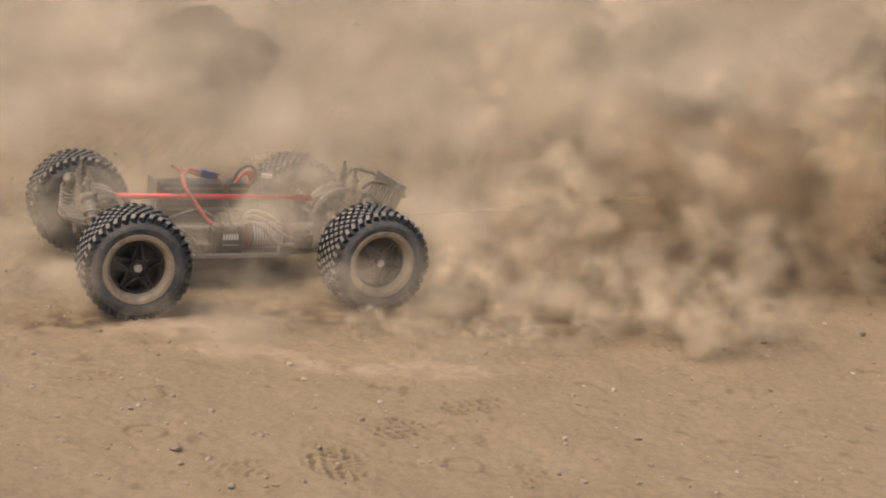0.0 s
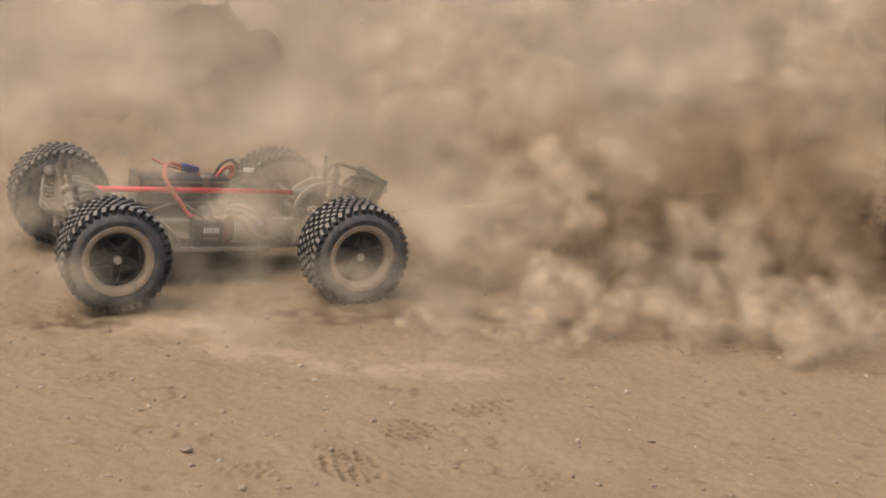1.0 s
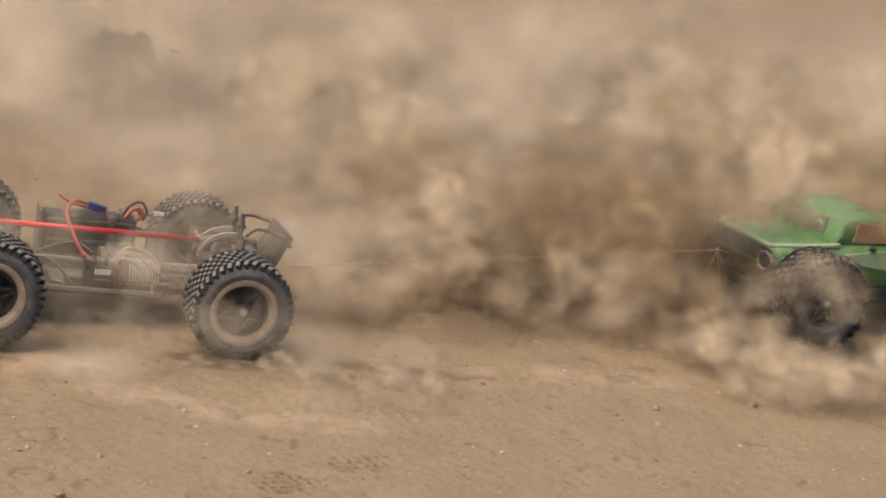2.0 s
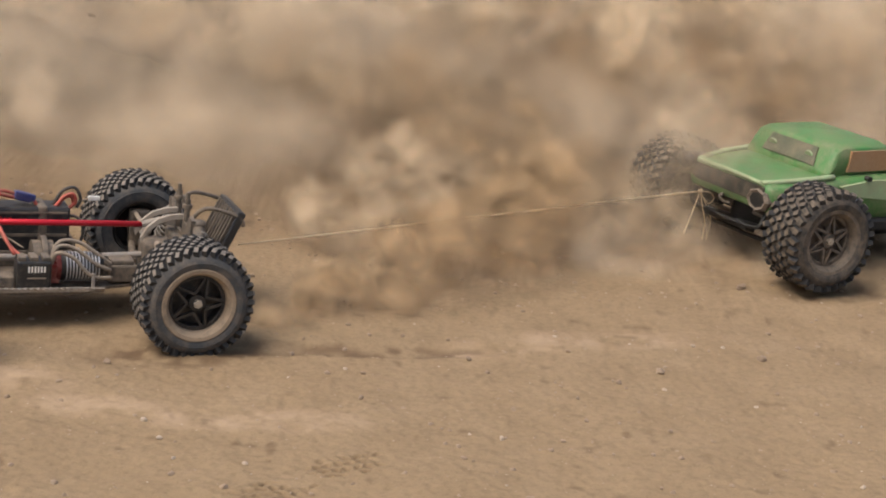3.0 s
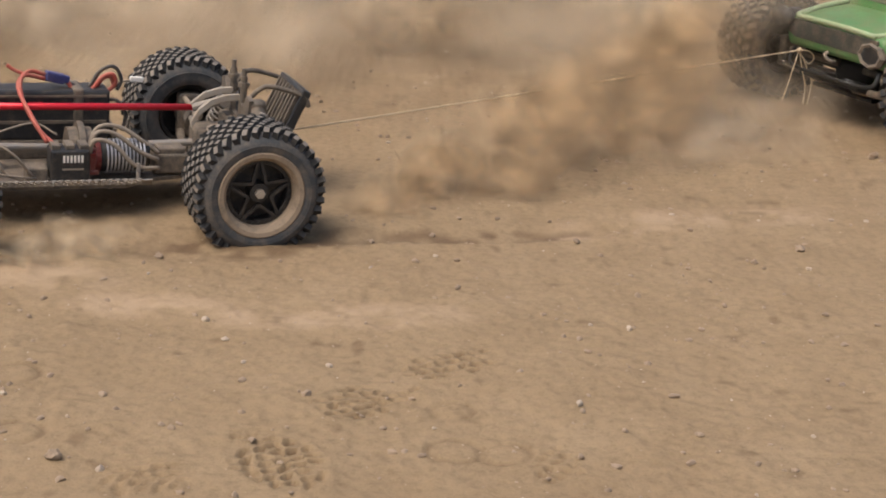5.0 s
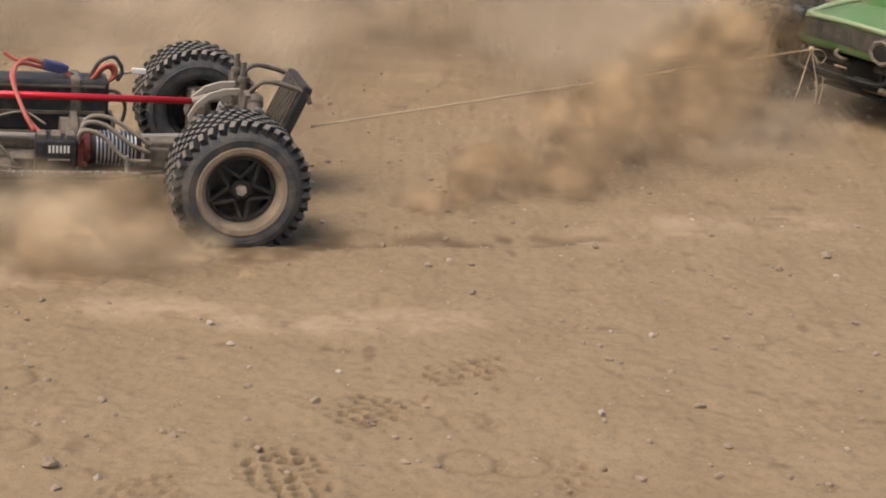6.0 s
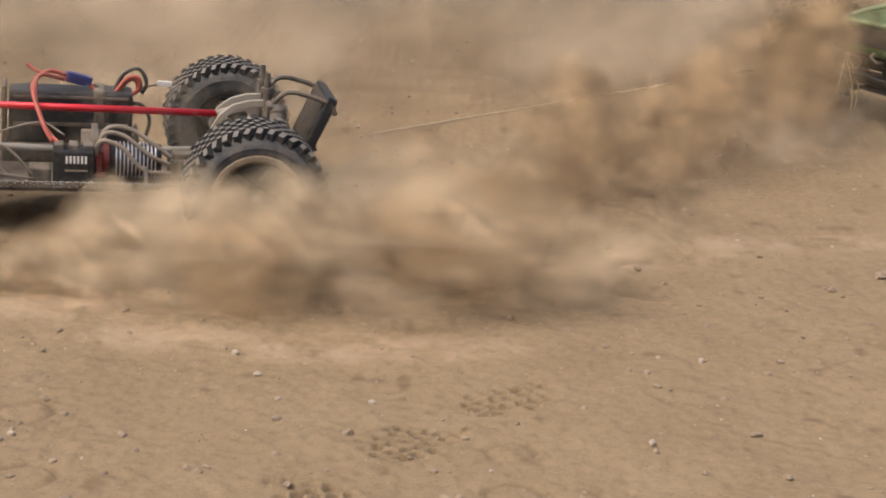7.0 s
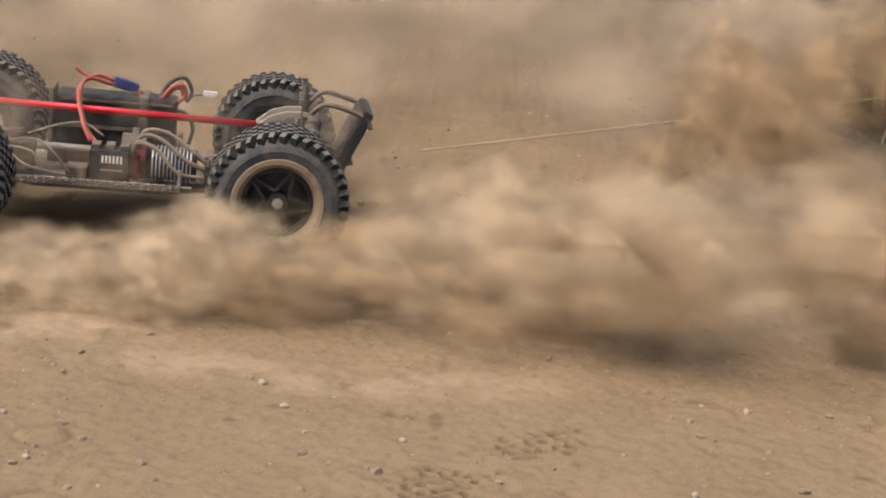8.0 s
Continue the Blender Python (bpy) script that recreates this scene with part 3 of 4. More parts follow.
    wires = [("red_wire", REDWIRE, 0.0028, [(-0.034, -0.062, 0.106), (-0.047, -0.040, 0.128), (-0.058, 0.02, 0.156), (-0.040, 0.052, 0.168), (-0.018, 0.061, 0.162)]),
             ("red_wire", REDWIRE, 0.0028, [(-0.026, -0.066, 0.104), (-0.042, -0.038, 0.118), (-0.055, 0.006, 0.146), (-0.050, 0.035, 0.166), (-0.018, 0.058, 0.157)]),
             ("red_wire", REDWIRE, 0.0024, [(-0.045, 0.06, 0.163), (-0.058, 0.063, 0.168), (-0.066, 0.064, 0.174)]),
             ("red_wire", REDWIRE, 0.0028, [(0.008, 0.062, 0.155), (0.022, 0.060, 0.140), (0.040, 0.058, 0.142), (0.055, 0.056, 0.160), (0.068, 0.056, 0.163), (0.072, 0.058, 0.150), (0.060, 0.06, 0.138)]),
             ("red_wire", REDWIRE, 0.0026, [(0.045, 0.064, 0.140), (0.056, 0.062, 0.156), (0.066, 0.060, 0.158), (0.070, 0.062, 0.146)]),
             ("black_wire", BLACKWIRE, 0.0026, [(0.010, 0.066, 0.150), (0.036, 0.064, 0.142), (0.052, 0.064, 0.165), (0.070, 0.062, 0.172), (0.080, 0.060, 0.156), (0.074, 0.058, 0.142)]),
             ("black_wire", BLACKWIRE, 0.0026, [(0.050, 0.055, 0.128), (0.072, 0.050, 0.130), (0.084, 0.048, 0.112), (0.080, 0.046, 0.090)]),
             ("balance_lead", GREYWIRE, 0.0018, [(0.060, 0.068, 0.138), (0.080, 0.072, 0.148), (0.095, 0.074, 0.151)]),
             ("motor_wire", GREYWIRE, 0.0030, [(0.018, -0.062, 0.092), (0.026, -0.066, 0.118), (0.050, -0.066, 0.116), (0.080, -0.070, 0.094), (0.104, -0.066, 0.082)]),
             ("motor_wire", GREYWIRE, 0.0030, [(0.016, -0.072, 0.090), (0.022, -0.078, 0.112), (0.046, -0.080, 0.106), (0.072, -0.084, 0.080), (0.104, -0.076, 0.074)]),
             ("motor_wire", GREYWIRE, 0.0030, [(0.018, -0.052, 0.094), (0.030, -0.054, 0.122), (0.058, -0.052, 0.121), (0.088, -0.056, 0.102), (0.106, -0.056, 0.088)]),
             ("thin_wire", GREYWIRE, 0.0015, [(-0.020, -0.05, 0.112), (-0.045, -0.04, 0.124), (-0.075, -0.045, 0.120), (-0.11, -0.05, 0.108)]),
             ("thin_wire", GREYWIRE, 0.0018, [(-0.055, -0.086, 0.070), (-0.078, -0.088, 0.098), (-0.100, -0.080, 0.108), (-0.135, -0.066, 0.100)]),
             ("thin_wire", GREYWIRE, 0.0018, [(-0.065, -0.084, 0.064), (-0.088, -0.090, 0.075), (-0.098, -0.088, 0.092), (-0.118, -0.078, 0.096), (-0.15, -0.06, 0.09)]),
             ("thin_wire", GREYWIRE, 0.0015, [(-0.050, -0.082, 0.066), (-0.075, -0.094, 0.072), (-0.11, -0.092, 0.080), (-0.14, -0.075, 0.105)])]
    for name, mat, r, pts in wires:
        part(name, tube(bmesh.new(), pts, r), mat, truck, "", True)
    bm = bmesh.new()
    box(bm, (0.103, 0.0745, 0.152), (0.018, 0.005, 0.007), (0, 4, 4), 0.001)
    part("white_plug", bm, WHITE, truck, "small white plastic plug")

    # speed controller
    bm = bmesh.new()
    box(bm, (-0.009, -0.070, 0.082), (0.048, 0.034, 0.040), (0, 0, 0), 0.003)
    esc = part("speed_controller", bm, BLACK, truck, "black finned speed controller with pale stripes")
    for k in range(3):
        bm = bmesh.new()
        box(bm, (-0.026 + k * 0.017, -0.070, 0.1045), (0.011, 0.026, 0.006), (0, 0, 0), 0.001)
        part("terminal", bm, CAKED, esc)
    for k in range(6):
        bm = bmesh.new()
        box(bm, (-0.017 + k * 0.0044, -0.0876, 0.091), (0.0024, 0.0016, 0.0088))
        part("pale_bar", bm, WHITE, esc)
    bm = bmesh.new()
    box(bm, (-0.006, -0.0876, 0.078), (0.026, 0.0014, 0.002))
    part("grey_line", bm, GREYWIRE, esc)
    bm = bmesh.new()
    box(bm, (-0.048, -0.066, 0.068), (0.026, 0.030, 0.020), (0, 0, 0), 0.002)
    part("receiver_box", bm, CAKED, truck, "dust-caked plastic receiver box")

    # motor with cooling fins
    bm = bmesh.new()
    cyl(bm, (0.032, -0.047, 0.083), (0.094, -0.047, 0.083), 0.0195, 24)
    motor = part("motor", bm, BLACK, truck, "black finned electric motor", True)
    for k in range(11):
        bm = bmesh.new()
        cyl(bm, (0.040 + k * 0.0046, -0.047, 0.083), (0.0418 + k * 0.0046, -0.047, 0.083), 0.0218, 24)
        part("cooling_fin", bm, FIN, motor)
    bm = bmesh.new()
    cyl(bm, (0.026, -0.047, 0.083), (0.0325, -0.047, 0.083), 0.021, 24)
    box(bm, (0.022, -0.052, 0.080), (0.010, 0.026, 0.034), (0, 0, 0), 0.002)
    part("motor_mount", bm, DARKRED, truck, "dark red metal motor mount")
    bm = bmesh.new()
    box(bm, (0.020, -0.074, 0.082), (0.008, 0.004, 0.026), (0, 0, 0), 0.001)
    box(bm, (0.020, -0.075, 0.070), (0.016, 0.004, 0.006), (0, 0, 0), 0.001)
    part("mount_clamp", bm, DARKRED, truck, "red metal clamp")
    bm = bmesh.new()
    box(bm, (0.075, -0.086, 0.070), (0.005, 0.004, 0.028), (0, 0, 0), 0.001)
    box(bm, (0.075, -0.084, 0.059), (0.012, 0.008, 0.004), (0, 0, 0), 0.001)
    part("guard_post", bm, GREYMETAL, truck)
    bm = bmesh.new()
    cyl(bm, (0.0, 0.0, 0.082), (0.03, 0.0, 0.082), 0.026, 20)
    cyl(bm, (0.012, 0.0, 0.082), (0.020, 0.0, 0.082), 0.033, 36)
    part("spur_gear", bm, DARKMETAL, truck, "dusty dark spur gear")
    for x0, x1 in ((0.03, 0.165), (0.0, -0.165)):
        bm = bmesh.new()
        cyl(bm, (x0, 0, 0.082), (x1, 0, 0.086), 0.0048, 10)
        part("drive_shaft", bm, GREYMETAL, truck)
    bm = bmesh.new()
    box(bm, (0.125, -0.035, 0.072), (0.044, 0.036, 0.026), (0, 0, 0), 0.003)
    box(bm, (0.125, -0.035, 0.088), (0.034, 0.030, 0.008), (0, 0, 0), 0.002)
    part("rear_box", bm, CAKED, truck, "dust-caked plastic box")
    bm = bmesh.new()
    box(bm, (-0.122, -0.04, 0.080), (0.042, 0.024, 0.038), (0, 0, 0), 0.003)
    cyl(bm, (-0.122, -0.04, 0.098), (-0.122, -0.04, 0.108), 0.008, 12)
    box(bm, (-0.132, -0.04, 0.109), (0.034, 0.008, 0.004), (0, 0, 25), 0.001)
    part("steering_servo", bm, CAKED, truck, "dust-caked steering servo")

    # both axles
    for e in (-1, 1):
        x = 0.1905 * e
        bm = bmesh.new()
        box(bm, (x, 0, 0.083), (0.056, 0.050, 0.052), (0, 0, 0), 0.006)
        cyl(bm, (x, -0.034, 0.086), (x, 0.034, 0.086), 0.020, 16)
        box(bm, (x + 0.022 * e, 0, 0.112), (0.014, 0.074, 0.018), (0, 0, 0), 0.003)
        part("gearbox", bm, CAKED, truck, "dust-caked gearbox housing")
        bm = bmesh.new()
        plate(bm, [(-0.030, 0.085), (-0.066, 0.135), (-0.070, 0.158), (-0.056, 0.162), (-0.040, 0.142), (-0.016, 0.150), (-0.016, 0.125), (0.016, 0.125), (0.016, 0.150),
                   (0.040, 0.142), (0.056, 0.162), (0.070, 0.158), (0.066, 0.135), (0.030, 0.085)],
              Matrix.Translation((x + 0.030 * e, 0, 0)) @ Matrix(((0, 0, 1, 0), (1, 0, 0, 0), (0, 1, 0, 0), (0, 0, 0, 1))), 0.006)
        bmesh.ops.recalc_face_normals(bm, faces=bm.faces)
        part("shock_tower", bm, DARKMETAL, truck, "dusty dark shock tower plate")
        reach = {-1: 1.0, 1: 0.83}
        for s in (-1, 1):
            bm = bmesh.new()
            cyl(bm, (x + 0.031 * e, s * 0.026, 0.128), (x + 0.031 * e, s * 0.026, 0.180), 0.0045, 10)
            cyl(bm, (x + 0.031 * e, s * 0.026, 0.166), (x + 0.031 * e, s * 0.026, 0.172), 0.0075, 10)
            cyl(bm, (x + 0.031 * e, s * 0.026, 0.180), (x + 0.031 * e, s * 0.026, 0.190), 0.0032, 8)
            part("body_post", bm, DARKMETAL, truck, "body mounting post")
            top, low = Vector((x + 0.040 * e, s * 0.062, 0.150)), Vector((x + 0.030 * e, s * reach[s] * 0.150, 0.070))
            d = low - top
            bm = bmesh.new()
            cyl(bm, top, top + d * 0.55, 0.0092, 14)
            cyl(bm, top + d * 0.5, low, 0.0028, 8)
            cyl(bm, top - d * 0.03, top + d * 0.06, 0.0110, 14)
            cyl(bm, top + d * 0.84, top + d * 0.90, 0.0115, 14)
            shock = part("shock_absorber", bm, DARKMETAL, truck, "dusty shock absorber", True)
            side = d.cross(Vector((1, 0, 0))).normalized()
            up = side.cross(d).normalized()
            turns = [top + d * (0.16 + 0.68 * k / 56) + 0.0125 * (math.cos(k * 0.785) * side + math.sin(k * 0.785) * up) for k in range(57)]
            part("coil_spring", tube(bmesh.new(), turns, 0.0014, 5, 2), GREYMETAL, shock, "dusty coil spring", True)
            bm = bmesh.new()
            for dx in (-0.030, 0.030):
                cyl(bm, (x + dx, s * 0.038, 0.062), (x + dx * 0.35, s * reach[s] * 0.170, 0.064), 0.0058, 8)
            cyl(bm, (x - 0.022, s * 0.085, 0.062), (x + 0.022, s * 0.085, 0.062), 0.005, 8)
            box(bm, (x, s * reach[s] * 0.168, 0.064), (0.026, 0.018, 0.014), (0, 0, 0), 0.003)
            part("lower_arm", bm, CAKED, truck, "dust-caked lower suspension arm")
            bm = bmesh.new()
            cyl(bm, (x - 0.012 * e, s * 0.040, 0.112), (x - 0.008 * e, s * reach[s] * 0.160, 0.112), 0.0036, 8)
            cyl(bm, (x - 0.012 * e, s * 0.034, 0.112), (x - 0.012 * e, s * 0.046, 0.112), 0.0062, 8)
            part("upper_link", bm, GREYWIRE, truck)
            bm = bmesh.new()
            box(bm, (x, s * reach[s] * 0.170, 0.088), (0.032, 0.020, 0.058), (0, 0, 0), 0.004)
            cyl(bm, (x, s * reach[s] * 0.158, 0.086), (x, s * reach[s] * 0.190, 0.086), 0.017, 14)
            part("hub_carrier", bm, CAKED, truck, "dust-caked hub carrier")
            bm = bmesh.new()
            cyl(bm, (x, s * 0.03, 0.086), (x, s * reach[s] * 0.16, 0.086), 0.0045, 10)
            part("half_shaft", bm, GREYMETAL, truck)
            if e < 0:
                bm = bmesh.new()
                cyl(bm, (x + 0.040, s * 0.02, 0.098), (x + 0.022, s * reach[s] * 0.158, 0.090), 0.0034, 8)
                part("steering_link", bm, GREYWIRE, truck)
        # curved pale guards between brace and tower
        for s in (-1, 1):
            mid = [(-0.036, 0.114), (-0.026, 0.131), (-0.010, 0.144), (0.010, 0.150), (0.028, 0.151)]
            outline = [(u, v + 0.0042) for u, v in mid] + [(u + 0.002, v - 0.0042) for u, v in mid[::-1]]
            bm = plate(bmesh.new(), outline, Matrix(((e, 0, 0, x), (0, 0, 1, s * 0.019), (0, 1, 0, 0), (0, 0, 0, 1))), 0.0055)
            bmesh.ops.recalc_face_normals(bm, faces=bm.faces)
            bmesh.ops.bevel(bm, geom=bm.edges[:], offset=0.0008, segments=1, affect="EDGES")
            part("curved_stay", bm, STAY, truck, "pale dusty arched stay")
    # slatted bumper and its stays behind the rear axle
    tilt = pose(0.283, 0, 0.128, 0, 24, 0)
    bm = bmesh.new()
    for y in (-0.050, 0.050):
        m = tilt @ Matrix.Translation((0, y, 0))
        box(bm, m.translation, (0.012, 0.006, 0.080), (0, 24, 0), 0.002)
    for z in (-0.038, 0.038):
        m = tilt @ Matrix.Translation((0, 0, z))
        box(bm, m.translation, (0.012, 0.106, 0.007), (0, 24, 0), 0.002)
    box(bm, (tilt @ Matrix.Translation((0.006, 0, 0))).translation, (0.0025, 0.098, 0.074), (0, 24, 0))
    bumper = part("rear_bumper", bm, BLACK, truck, "black slatted plastic bumper")
    for k in range(8):
        m = tilt @ Matrix.Translation((-0.004, -0.042 + k * 0.012, 0))
        bm = bmesh.new()
        box(bm, m.translation, (0.010, 0.0045, 0.072), (0, 24, 0))
        part("slat", bm, DARKMETAL, bumper)
    for s in (-1, 1):
        bm = tube(bmesh.new(), [(0.224, s * 0.036, 0.150), (0.243, s * 0.044, 0.170), (0.268, s * 0.048, 0.168), (0.296, s * 0.050, 0.158), (0.303, s * 0.050, 0.145)], 0.0032, 7)
        part("bumper_hoop", bm, DARKMETAL, truck, "dusty tubular bumper stay", True)
        bm = bmesh.new()
        cyl(bm, (0.215, s * 0.020, 0.080), (0.285, s * 0.030, 0.100), 0.0052, 8)
        part("bumper_stay", bm, CAKED, truck)
    bm = bmesh.new()
    plate(bm, [(-0.255, -0.040), (-0.225, -0.055), (-0.205, -0.055), (-0.205, 0.055), (-0.225, 0.055), (-0.255, 0.040)], pose(0, 0, 0.066, 0, 10, 0), 0.006)
    part("front_bumper", bm, CAKED, truck)
    return truck


chassis = build_chassis()
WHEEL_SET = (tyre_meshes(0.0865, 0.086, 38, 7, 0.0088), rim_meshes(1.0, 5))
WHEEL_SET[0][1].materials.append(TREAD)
WHEEL_SET[0][1].materials.append(GROOVE_SHADE)
for me in (*WHEEL_SET[0], *WHEEL_SET[1]):
    me.transform(Matrix.Scale(0.935, 4))
CHASSIS_WHEELS = []
for wx in (-0.1905, 0.1905):
    for wy in (-0.2025, 0.168):
        CHASSIS_WHEELS.append((make_wheel(chassis, WHEEL_SET, (RUBBER, BEAD, BLACK, TREAD), pose(wx, wy, 0.0865)), wx, wy))


# ---- the green truck; its tail is towards -x ----
def loft(bm, sections):
    """Closed rings, each a list of points, joined one to the next and capped."""
    rings = [[bm.verts.new(p) for p in ring] for ring in sections]
    n = len(rings[0])
    for a, b in zip(rings, rings[1:]):
        for k in range(n):
            bm.faces.new((a[k], a[(k + 1) % n], b[(k + 1) % n], b[k]))
    bm.faces.new(rings[0][::-1])
    bm.faces.new(rings[-1])
    bmesh.ops.recalc_face_normals(bm, faces=bm.faces)
    return bm


def ring(x, half, lo, hi, top):
    return [(x, -half * 0.96, lo), (x, -half, lo + (hi - lo) * 0.45), (x, -half * 0.97, hi - 0.006), (x, -top, hi), (x, top, hi), (x, half * 0.97, hi - 0.006),
            (x, half, lo + (hi - lo) * 0.45), (x, half * 0.96, lo)]


def build_green():
    truck = tagged(new("green_model_truck"), "dusty green radio-controlled pickup truck with a pale flash along its side", "model truck")
    bm = loft(bmesh.new(), [ring(-0.290, 0.080, 0.128, 0.170, 0.066), ring(-0.275, 0.086, 0.120, 0.174, 0.072), ring(-0.20, 0.092, 0.126, 0.178, 0.078),
                            ring(-0.10, 0.096, 0.110, 0.184, 0.080), ring(0.06, 0.098, 0.108, 0.188, 0.082), ring(0.13, 0.096, 0.118, 0.186, 0.080), ring(0.25, 0.088, 0.125, 0.170, 0.070), ring(0.275, 0.078, 0.128, 0.158, 0.06)])
    body = part("body_shell", bm, GREEN, truck, "green painted body shell filmed with dust", True)
    body.modifiers.new("bevel", "BEVEL").width = 0.004
    # sunken bed cover behind the cab
    bm = bmesh.new()
    plate(bm, [(-0.270, -0.058), (-0.108, -0.068), (-0.108, 0.068), (-0.270, 0.058)], pose(0, 0, 0.1795, 0, -2, 0), 0.004)
    part("bed_cover", bm, GREEN, body, "dusty green bed cover")
    for s in (-1, 1):
        bm = tube(bmesh.new(), [(-0.286, s * 0.066, 0.173), (-0.20, s * 0.080, 0.180), (-0.10, s * 0.086, 0.187)], 0.005, 6)
        part("bed_rail", bm, PALEGREEN, body, "pale green bed rail", True)
    bm = tube(bmesh.new(), [(-0.288, -0.066, 0.172), (-0.289, 0, 0.174), (-0.288, 0.066, 0.172)], 0.005, 6)
    part("tail_edge", bm, PALEGREEN, body, "pale green tail edge", True)
    bm = loft(bmesh.new(), [ring(-0.112, 0.082, 0.182, 0.190, 0.078), ring(-0.088, 0.080, 0.182, 0.232, 0.064), ring(-0.070, 0.078, 0.184, 0.240, 0.060), ring(0.03, 0.078, 0.184, 0.241, 0.060), ring(0.105, 0.080, 0.184, 0.196, 0.074)])
    cab = part("cab", bm, GREEN, truck, "green cab with smoked windows", True)
    cab.modifiers.new("bevel", "BEVEL").width = 0.004
    bm = bmesh.new()
    plate(bm, [(-0.052, -0.018), (0.052, -0.018), (0.045, 0.018), (-0.045, 0.018)], pose(-0.1015, 0, 0.212) @ Euler((0, radians(-61), 0)).to_matrix().to_4x4() @ pose(0, 0, 0, 0, 0, -90), 0.003)
    rear = part("rear_window", bm, WINDOW, cab, "smoked rear window")
    for s in (-1, 1):
        bm = bmesh.new()
        cyl(bm, (-0.104, s * 0.036, 0.212), (-0.1005, s * 0.036, 0.2135), 0.007, 12)
        part("window_spot", bm, PALEGREEN, rear, "pale round sticker")
        bm = bmesh.new()
        plate(bm, [(-0.062, 0.192), (0.078, 0.194), (0.026, 0.230), (-0.056, 0.230)], Matrix(((1, 0, 0, 0), (0, 0, 1, s * 0.0785), (0, 1, 0, 0), (0, 0, 0, 1))), 0.004)
        bmesh.ops.recalc_face_normals(bm, faces=bm.faces)
        part("side_window", bm, AMBERWINDOW, cab, "brown dusty side window")
        bm = bmesh.new()
        plate(bm, [(-0.095, 0.172), (-0.02, 0.182), (0.10, 0.180), (0.12, 0.160), (0.04, 0.142), (-0.05, 0.152)], Matrix(((1, 0, 0, 0), (0, 0, 1, s * 0.0968), (0, 1, 0, 0), (0, 0, 0, 1))), 0.005)
        bmesh.ops.recalc_face_normals(bm, faces=bm.faces)
        part("side_flash", bm, PALEGREEN, body, "pale white-green flash")
        bm = bmesh.new()
        cyl(bm, (-0.035, s * 0.095, 0.186), (-0.035, s * 0.103, 0.186), 0.005, 10)
        part("fuel_cap", bm, BLACK, body)
        # the one tail lamp that is left
        if s > 0:
            continue
        m = pose(-0.296, s * 0.064, 0.142) @ pose(0, 0, 0, 0, 0, 90)
        rg = bmesh.new()
        lathe(rg, [(0.014, 0.0), (0.018, -0.003), (0.022, 0.004), (0.020, 0.022), (0.013, 0.022)], 8, True)
        bmesh.ops.recalc_face_normals(rg, faces=rg.faces)
        rg.transform(m @ pose(0, 0, 0, 0, 0, 180))
        lamp = part("tail_lamp", rg, CAKED, truck, "dust-caked eight-sided tail lamp")
        bm = bmesh.new()
        cyl(bm, (-0.296, s * 0.064, 0.142), (-0.286, s * 0.064, 0.142), 0.0145, 8)
        part("lens", bm, SHADE_BLACK, lamp)
    bm = bmesh.new()
    plate(bm, [(-0.064, 0.138), (0.064, 0.138), (0.078, 0.146), (0.072, 0.167), (-0.072, 0.167), (-0.078, 0.146)], Matrix(((0, 0, 1, -0.2905), (1, 0, 0, 0), (0, 1, 0, 0), (0, 0, 0, 1))), 0.007)
    bmesh.ops.recalc_face_normals(bm, faces=bm.faces)
    part("tail_panel", bm, TAIL_SHADE_GREY, truck, "dirty grey tail panel darkened for its shade")
    bm = bmesh.new()
    plate(bm, [(-0.25, -0.05), (0.24, -0.05), (0.24, 0.05), (-0.25, 0.05)], pose(0, 0, 0.062), 0.006)
    box(bm, (-0.19, 0, 0.085), (0.070, 0.060, 0.050), (0, 0, 0), 0.005)
    box(bm, (0.19, 0, 0.085), (0.070, 0.060, 0.050), (0, 0, 0), 0.005)
    box(bm, (0.0, 0, 0.085), (0.22, 0.085, 0.045), (0, 0, 0), 0.005)
    # broad slab added to block light under the shell
    box(bm, (-0.02, 0, 0.098), (0.36, 0.20, 0.026), (0, 0, 0), 0.006)
    part("base_plate", bm, SHADE_BLACK, truck, "base plate, gearboxes and added slab, darkened for underbody shade")
    bm = tube(bmesh.new(), [(-0.275, -0.072, 0.118), (-0.292, -0.066, 0.092), (-0.300, 0, 0.090), (-0.292, 0.066, 0.092), (-0.275, 0.072, 0.118)], 0.0034, 7)
    for y in (-0.03, 0.03):
        cyl(bm, (-0.298, y, 0.092), (-0.225, y, 0.078), 0.0045, 8)
    box(bm, (-0.270, 0, 0.080), (0.05, 0.10, 0.010), (0, 12, 0), 0.002)
    part("rear_bumper", bm, SHADE_BLACK, truck, "tubular rear bumper darkened for underbody shade", True)
    bm = tube(bmesh.new(), [(-0.292, 0.006, 0.128), (-0.304, 0.004, 0.124), (-0.304, -0.006, 0.118), (-0.290, -0.006, 0.116)], 0.003, 6)
    part("tow_hook", bm, DARKMETAL, truck, "", True)
    bm = bmesh.new()
    cyl(bm, (-0.305, 0.082, 0.168), (-0.232, 0.098, 0.162), 0.014, 14)
    cyl(bm, (-0.309, 0.081, 0.1685), (-0.300, 0.083, 0.168), 0.0165, 14)
    part("rear_shock", bm, BLACK, truck, "black dusty cylinder", True)
    # short tail, broad shoulders
    for ob in truck.children_recursive:
        for v in ob.data.vertices:
            x = v.co.x if v.co.x > -0.1 else -0.1 + (v.co.x + 0.1) * 0.715
            v.co = (x, v.co.y * 1.45, v.co.z - 0.012)
